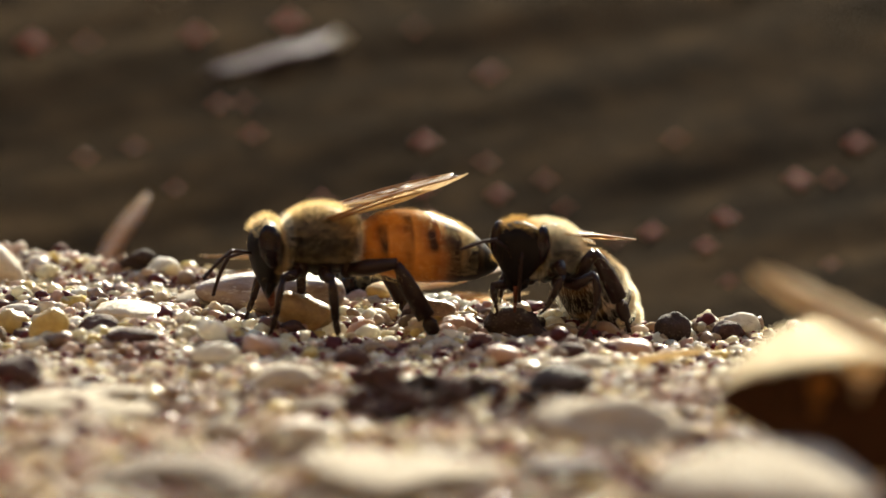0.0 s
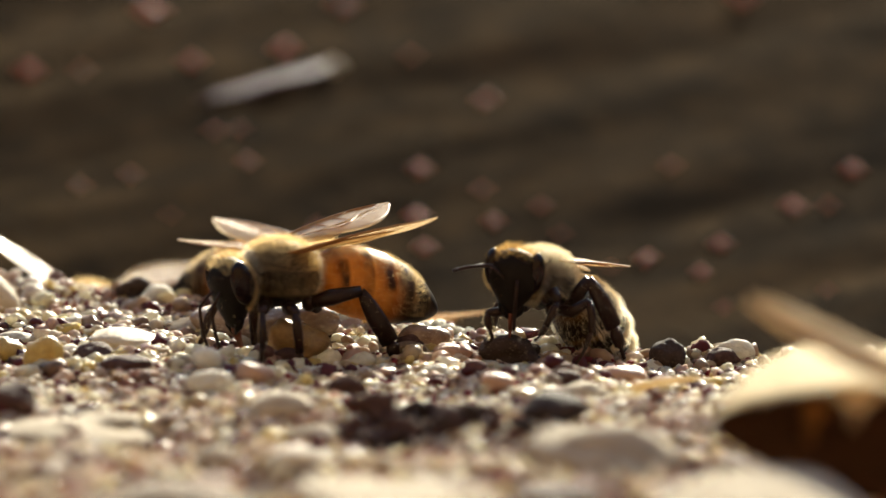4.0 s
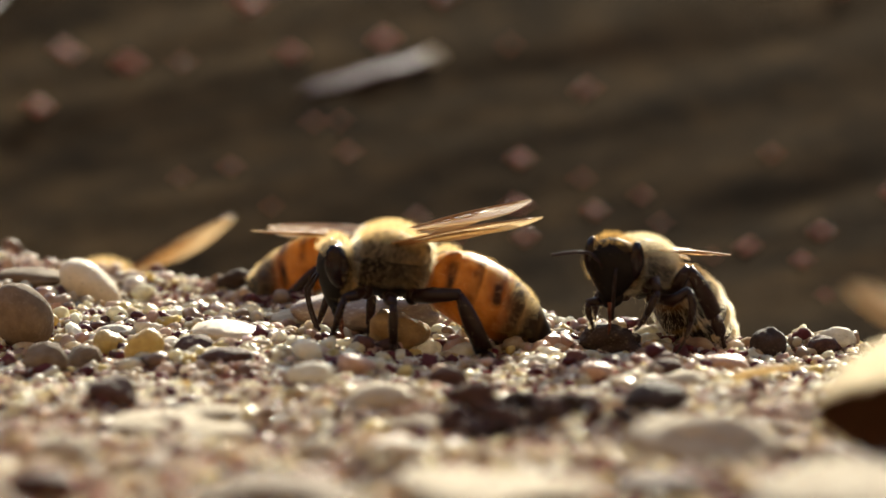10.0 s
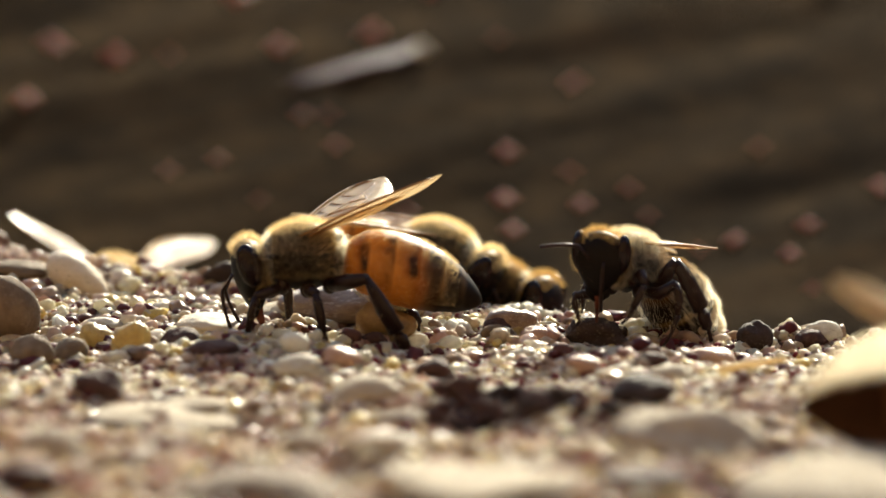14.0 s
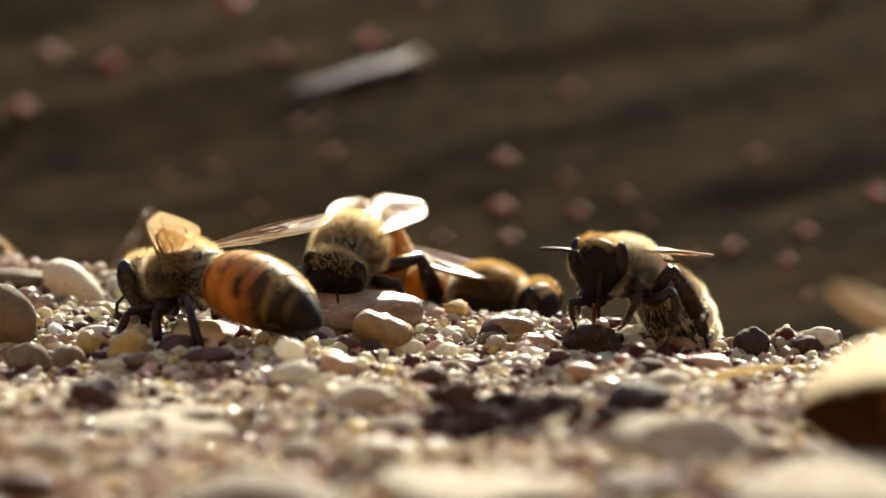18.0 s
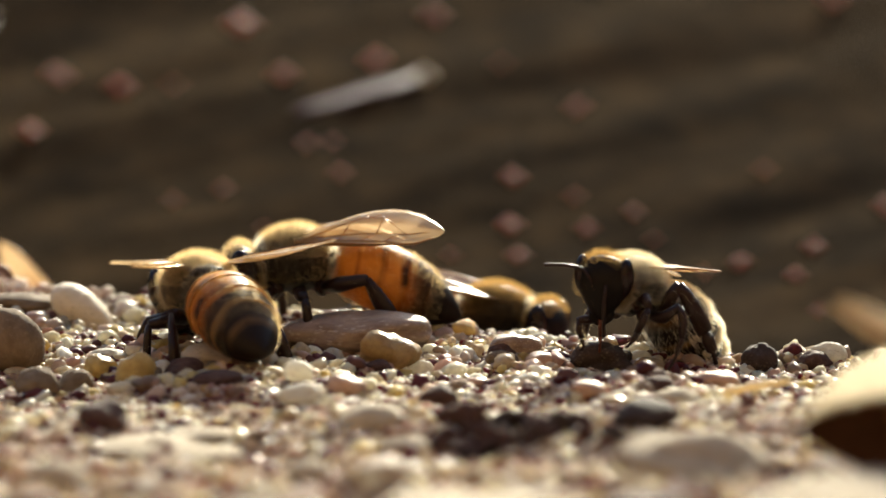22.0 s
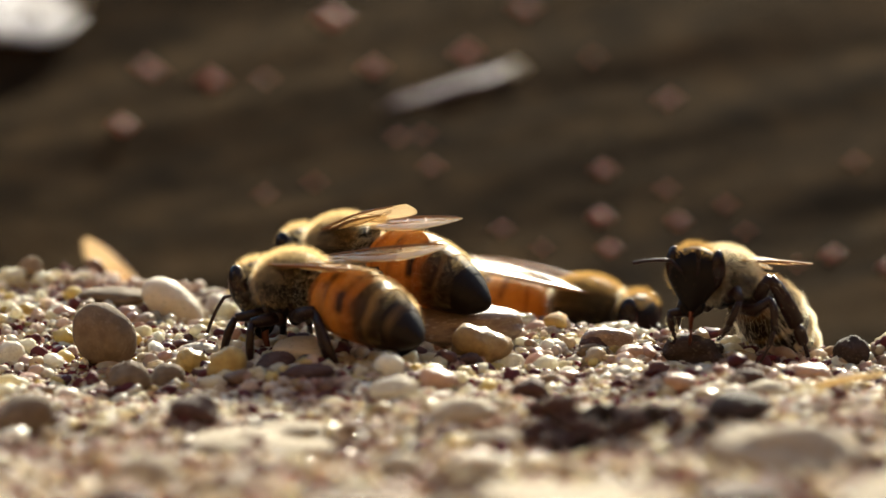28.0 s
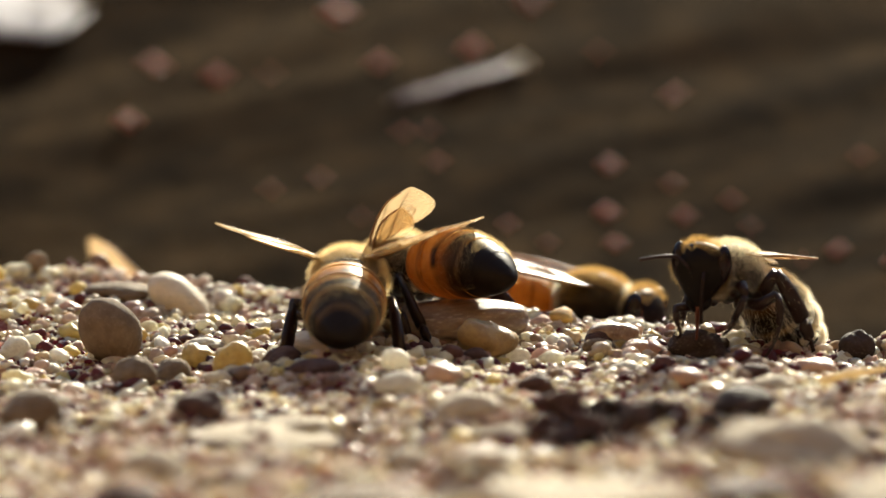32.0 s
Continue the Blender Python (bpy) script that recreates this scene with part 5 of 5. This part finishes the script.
    walk(honey_bee["bee"], [
        (0, pose(-0.00096, 0.00900, 0.00090, 0, 0, -58)),
        (1, pose(-0.00230, 0.00900, 0.00320, 0, 0, -54)),
        (1.6, pose(-0.00255, 0.00900, 0.00370, 0, -1, -48)),
        (2.5, pose(-0.00225, 0.00900, 0.00430, 0, -3, -45)),
        (4.5, pose(-0.00130, 0.01000, 0.00200, 0, 15, -22)),
        (6, pose(-0.00260, 0.01000, 0.00190, 0, 15, -16)),
        (7, pose(-0.00300, 0.01000, 0.00210, 0, 15, -14)),
        (8, pose(-0.00230, 0.01000, 0.00240, 0, 16, -12)),
        (9, pose(-0.00290, 0.01000, 0.00230, 0, 13, -12)),
        (10, pose(-0.00330, 0.01000, 0.00300, 0, 7, -10)),
        (11, pose(-0.00240, 0.01000, 0.00400, 0, 1, -8)),
        (12, pose(-0.00130, 0.01000, 0.00290, 0, 11, -6)),
        (13, pose(-0.00070, 0.01000, 0.00225, 0, 13, -6)),
        (14, pose(0.00000, 0.01000, 0.00280, 0, 8, -20)),
        (14.5, pose(-0.00100, 0.00900, 0.00421, 0, 0, -40)),
        (15.5, pose(-0.00221, 0.00700, 0.00453, 0, 0, -70)),
        (16.5, pose(-0.00283, 0.00600, 0.00525, -8, 15, -95)),
        (17, pose(-0.00300, 0.00600, 0.00524, -8, 15, -98)),
        (17.5, pose(-0.00362, 0.00600, 0.00470, -8, 13, -105)),
        (18, pose(-0.00470, 0.00500, 0.00421, -10, 11, -106)),
        (18.5, pose(-0.00549, 0.00500, 0.00450, -8, -2, -114)),
        (19, pose(-0.00540, 0.00500, 0.00455, -8, -8, -122)),
        (20, pose(-0.00570, 0.00500, 0.00490, -6, -8, -130)),
        (21, pose(-0.00788, 0.00500, 0.00511, 0, 0, -160)),
        (21.5, pose(-0.00842, 0.00500, 0.00494, 0, 0, -168)),
        (22.5, pose(-0.00795, 0.00500, 0.00475, 0, 0, -170)),
        (23, pose(-0.00824, 0.00500, 0.00486, 0, 0, -170)),
        (23.5, pose(-0.00851, 0.00500, 0.00509, 0, -2, -170)),
        (24.5, pose(-0.00742, 0.00500, 0.00508, 0, -12, -174)),
        (25, pose(-0.00707, 0.00500, 0.00512, 0, -12, -176)),
        (25.5, pose(-0.00769, 0.00500, 0.00511, 0, -14, -178)),
        (26.5, pose(-0.00897, 0.00500, 0.00513, 0, -12, -190)),
        (27.5, pose(-0.00975, 0.00500, 0.00456, 0, 2, -214)),
        (28, pose(-0.01052, 0.00500, 0.00508, 0, 0, -214)),
        (28.5, pose(-0.01048, 0.00500, 0.00528, 0, -3, -225)),
        (29, pose(-0.01013, 0.00500, 0.00533, 0, -10, -233)),
        (29.5, pose(-0.00908, 0.00500, 0.00563, 0, -16, -231)),
        (30, pose(-0.00785, 0.00500, 0.00540, 0, -13, -238)),
        (30.5, pose(-0.00919, 0.00500, 0.00533, 0, -6, -235)),
        (31, pose(-0.00850, 0.00600, 0.00412, 0, 10, -240)),
        (31.5, pose(-0.00813, 0.00600, 0.00394, 0, 12, -238)),
        (32, pose(-0.00788, 0.00600, 0.00360, 0, 14, -230)),
    ])
    walk(resting_bee["bee"], [
        (0, pose(0.00170, 0.01200, -0.00200, 0, 0, 182)),
        (0.8, pose(0.00140, 0.01300, -0.00220, 0, 0, 180)),
        (2, pose(0.00055, 0.01600, -0.00268, 0, 0, 175)),
        (4, pose(0.00061, 0.02000, -0.00330, 0, 0, 120)),
        (8, pose(0.00541, 0.02200, -0.00427, 0, 0, 40)),
        (11, pose(0.00425, 0.01600, -0.00305, 0, 0, 0)),
        (12.4, pose(0.00404, 0.01200, -0.00060, 0, 0, -6)),
        (13, pose(0.00310, 0.01100, 0.00050, 0, 4, -16)),
        (32, pose(0.00310, 0.01100, 0.00050, 0, 4, -16)),
    ])
    walk(far_bee["bee"], [
        (0, pose(-0.01727, 0.03000, -0.00449, 0, 0, -60)),
        (0.8, pose(-0.01617, 0.03000, -0.00266, 0, 17, -88)),
        (1.6, pose(-0.01508, 0.03000, -0.00372, 0, 0, -90)),
        (2.5, pose(-0.01501, 0.03000, -0.00334, 0, 5, -90)),
        (4.5, pose(-0.01590, 0.03000, -0.00290, -7, 17, -90)),
        (6, pose(-0.01570, 0.03000, -0.00310, -7, 17, -90)),
        (7.2, pose(-0.01520, 0.03000, -0.00300, -7, 17, -90)),
        (8, pose(-0.02130, 0.03000, -0.00220, -7, 17, -90)),
        (9, pose(-0.02030, 0.03000, -0.00210, 0, -3, -110)),
        (10, pose(-0.02090, 0.03000, -0.00200, 0, -2, -110)),
        (10.5, pose(-0.02000, 0.03000, -0.00220, -4, 10, -98)),
        (11, pose(-0.01953, 0.03000, -0.00227, -7, 17, -90)),
        (13, pose(-0.01949, 0.03000, -0.00224, -7, 17, -90)),
        (14.5, pose(-0.01944, 0.03000, -0.00222, -7, 17, -90)),
        (16.5, pose(-0.01880, 0.03000, -0.00222, -7, 17, -90)),
        (17.3, pose(-0.01918, 0.03000, -0.00225, -7, 15, -88)),
        (18, pose(-0.02141, 0.03000, -0.00323, 0, -5, -75)),
        (20, pose(-0.02059, 0.03000, -0.00402, 0, -8, -70)),
        (22, pose(-0.02025, 0.03000, -0.00416, 0, -8, -65)),
        (25, pose(-0.01969, 0.03000, -0.00415, 0, -8, -60)),
        (28, pose(-0.02035, 0.03000, -0.00418, 0, -8, -60)),
        (32, pose(-0.02036, 0.03000, -0.00448, 0, -8, -60)),
    ])

    wings(amber_bee, [
        (0, (4, 19, 8), (6, 15, -8)), (2.5, (5, 18, 8), (8, 15, -8)), (4.6, (30, 15, 6), (6, 15, 0)), (6, (32, 15, -12), (3, 17, 4)), (7, (54, 13, -20), (5, 15, 20)), (8, (56, 12, -20), (6, 17, 23)),
        (9, (-8, 13, 8), (-4, 28, 0)), (10.2, (6, 18, 8), (6, 19, -8)), (11, (6, 21, 8), (15, 25, -4)), (11.8, (5, 24, 8), (46, 26, 0)), (12.6, (5, 25, 8), (46, 27, 0)),
        (13, (6, 28, 8), (44, 22, 0)), (14, (6, 23, 8), (51, 13, 0)), (16.5, (-3, 26, 8), (10, 17, 0)), (17, (-5, 27, 8), (10, 15, 0)), (17.5, (20, 22, 8), (40, 12, 0)), (18, (46, 20, 0), (70, 8, 0)), (19, (46, 16, -6), (30, 14, -4)),
        (20, (36, 8, -10), (32, 10, -4)), (22, (42, 8, -10), (31, 11, -4)), (25.5, (43, 8, -10), (28, 11, -4)), (27.5, (5, 5, 0), (25, 7, 0)), (28, (3, 4, 0), (25, 8, 0)), (29, (3, 4, 0), (22, 14, 0)), (30, (5, 4, 0), (30, 18, 0)), (31, (41, 12, 0), (27, 12, 0)), (32, (43, 17, 0), (27, 13, 0))])
    wings(honey_bee, [
        (0, (10, -4, 0), (24, -4, 0)), (1, (10, -4, 0), (30, -14, 0)), (1.6, (4, -12, 0), (22, -18, 0)), (2.5, (4, -12, 0), (24, -17, 0)), (4.6, (-8, 4, 0), (17, -3, 0)), (6, (-6, 7, 0), (8, -4, 0)), (7, (14, 1, 0), (1, -4, 0)), (8, (23, -4, 0), (3, -6, 0)), (9, (15, -4, 0), (3, -8, 0)), (10, (12, -7, 0), (0, -5, 0)), (11, (13, -7, 0), (22, 1, 0)), (12, (12, -6, 0), (10, -4, 0)), (13, (12, -6, 0), (9, -4, 0)), (14, (14, -4, 0), (14, 0, 0)),
        (14.5, (14, -2, 0), (16, 0, 0)), (16.5, (10, -18, -40), (12, -18, -40)), (17, (10, -18, -40), (12, -18, -40)), (18, (4, -6, -26), (4, -9, -10)), (19, (-9, 3, -17), (22, -3, 12)), (20, (-8, 3, -19), (20, -3, 12)), (21, (14, 1, -40), (12, 4, 4)),
        (24, (8, 4, -44), (10, 3, 4)), (24.5, (6, 2, -25), (8, 5, 0)), (25.5, (6, 2, -25), (8, 5, 0)), (27.5, (24, 12, 0), (0, 5, 0)), (28, (22, 15, 0), (-8, 6, 0)), (29, (13, 24, 0), (-2, 15, 0)), (30, (8, 23, 0), (1, 8, 0)), (31, (10, 15, 0), (1, 5, 0)), (32, (19, 17, 0), (-8, 2, 0))])
    wings(far_bee, [
        (0, (60, 40, 20), (60, 40, 20)), (0.8, (43, 6, 0), (24, 8, 0)), (1.4, (50, 40, 30), (24, 20, 30)), (2.5, (50, 30, 30), (24, 16, 30)), (4.5, (31, -4, -11), (36, 0, 13)), (8.1, (31, -4, -11), (36, 0, 13)), (8.8, (36, 22, 30), (10, -10, 0)), (10, (36, 22, 30), (10, -10, 0)), (10.6, (31, -4, -11), (38, 0, 13)), (14.5, (31, -4, -11), (38, 0, 13)),
        (17.3, (31, -4, -11), (30, 2, 12)), (18.2, (36, 40, 50), (36, 40, 50)), (21, (10, -15, 0), (30, 45, 60)), (25, (10, -20, 0), (30, 45, 60)), (32, (10, -20, 0), (30, 45, 60))])
    legs_walk(amber_bee, [(3, 9.2), (12.8, 20.2), (25.6, 32)])
    legs_walk(honey_bee, [(0, 4.6), (13, 21.2), (25.6, 32)])
    legs_walk(resting_bee, [(0, 12.6)])
    nod(amber_bee["head"], [(0, 8), (4, 12, 4), (6, 16, 6), (8, 16, 4), (9, 10), (10.2, 14), (11, 22), (12.6, 24), (13.4, 12), (16.5, 10), (18, 10), (25, 10), (28, 12), (32, 10)])
    nod(honey_bee["head"], [(0, 15), (16.5, 24), (18, 20), (21, 14), (24.5, 20), (28, 12), (32, 14)])
    nod(dusky_bee["head"], [(0, 8, 34), (5, 9, 35), (9, 7, 32), (14, 8, 34), (18, 9, 36), (22, 6, 32), (25, 8, 30), (28, 2, 32), (32, 4, 34)])
    feel(amber_bee["antenna_l"], 1, [(0, -8, 12), (0.3, -4, 14), (0.8, 35, 16), (2.5, 40, 18), (4.6, 55, 10), (7, 50, 8), (9, 45, 20), (10.2, 60, 12), (13, 55, 14), (16, 40, 16), (25, 40, 20), (28, 10, 20), (32, 30, 20)])
    feel(amber_bee["antenna_r"], -1, [(0, 20, 14), (0.8, 42, 16), (4.6, 50, 12), (9, 55, 14), (13, 62, 10), (25, 40, 20), (28, 15, 24), (32, 30, 20)])
    feel(dusky_bee["antenna_r"], -1, [(0, -26, 56), (4.5, -32, 70), (13, -36, 74), (20, -46, 70), (28, -34, 74), (32, -34, 72)])
    feel(dusky_bee["antenna_l"], 1, [(0, 72, 6), (10, 66, 10), (18, 74, 4), (26, 40, 10), (28, -60, 12), (29, -20, 12), (30, 60, 8), (32, 70, 6)])
    nod(amber_bee["abdomen"], [(0, 2), (2.5, 1), (4.6, -8), (8, -12), (9, -10), (10.2, -14), (11, -8), (12.6, -8), (13, -8), (14, -9), (16.5, -7), (18, -8), (25.5, -8), (27.5, -3), (30, -3), (32, -6)])
    nod(honey_bee["abdomen"], [(0, -20), (2.5, -28), (4.5, -14), (7.8, -15), (9, -18), (10.2, -24), (12.4, -24), (13, -20), (14, -12), (16.5, -36), (17.2, -36), (18, -26), (20, -20), (21.5, -16), (23.5, -15), (24.5, -22), (25.5, -28), (27.5, -7), (28, -7), (28.5, -8), (29, -11), (30, -12), (31, -6), (32, -4)])


motions()
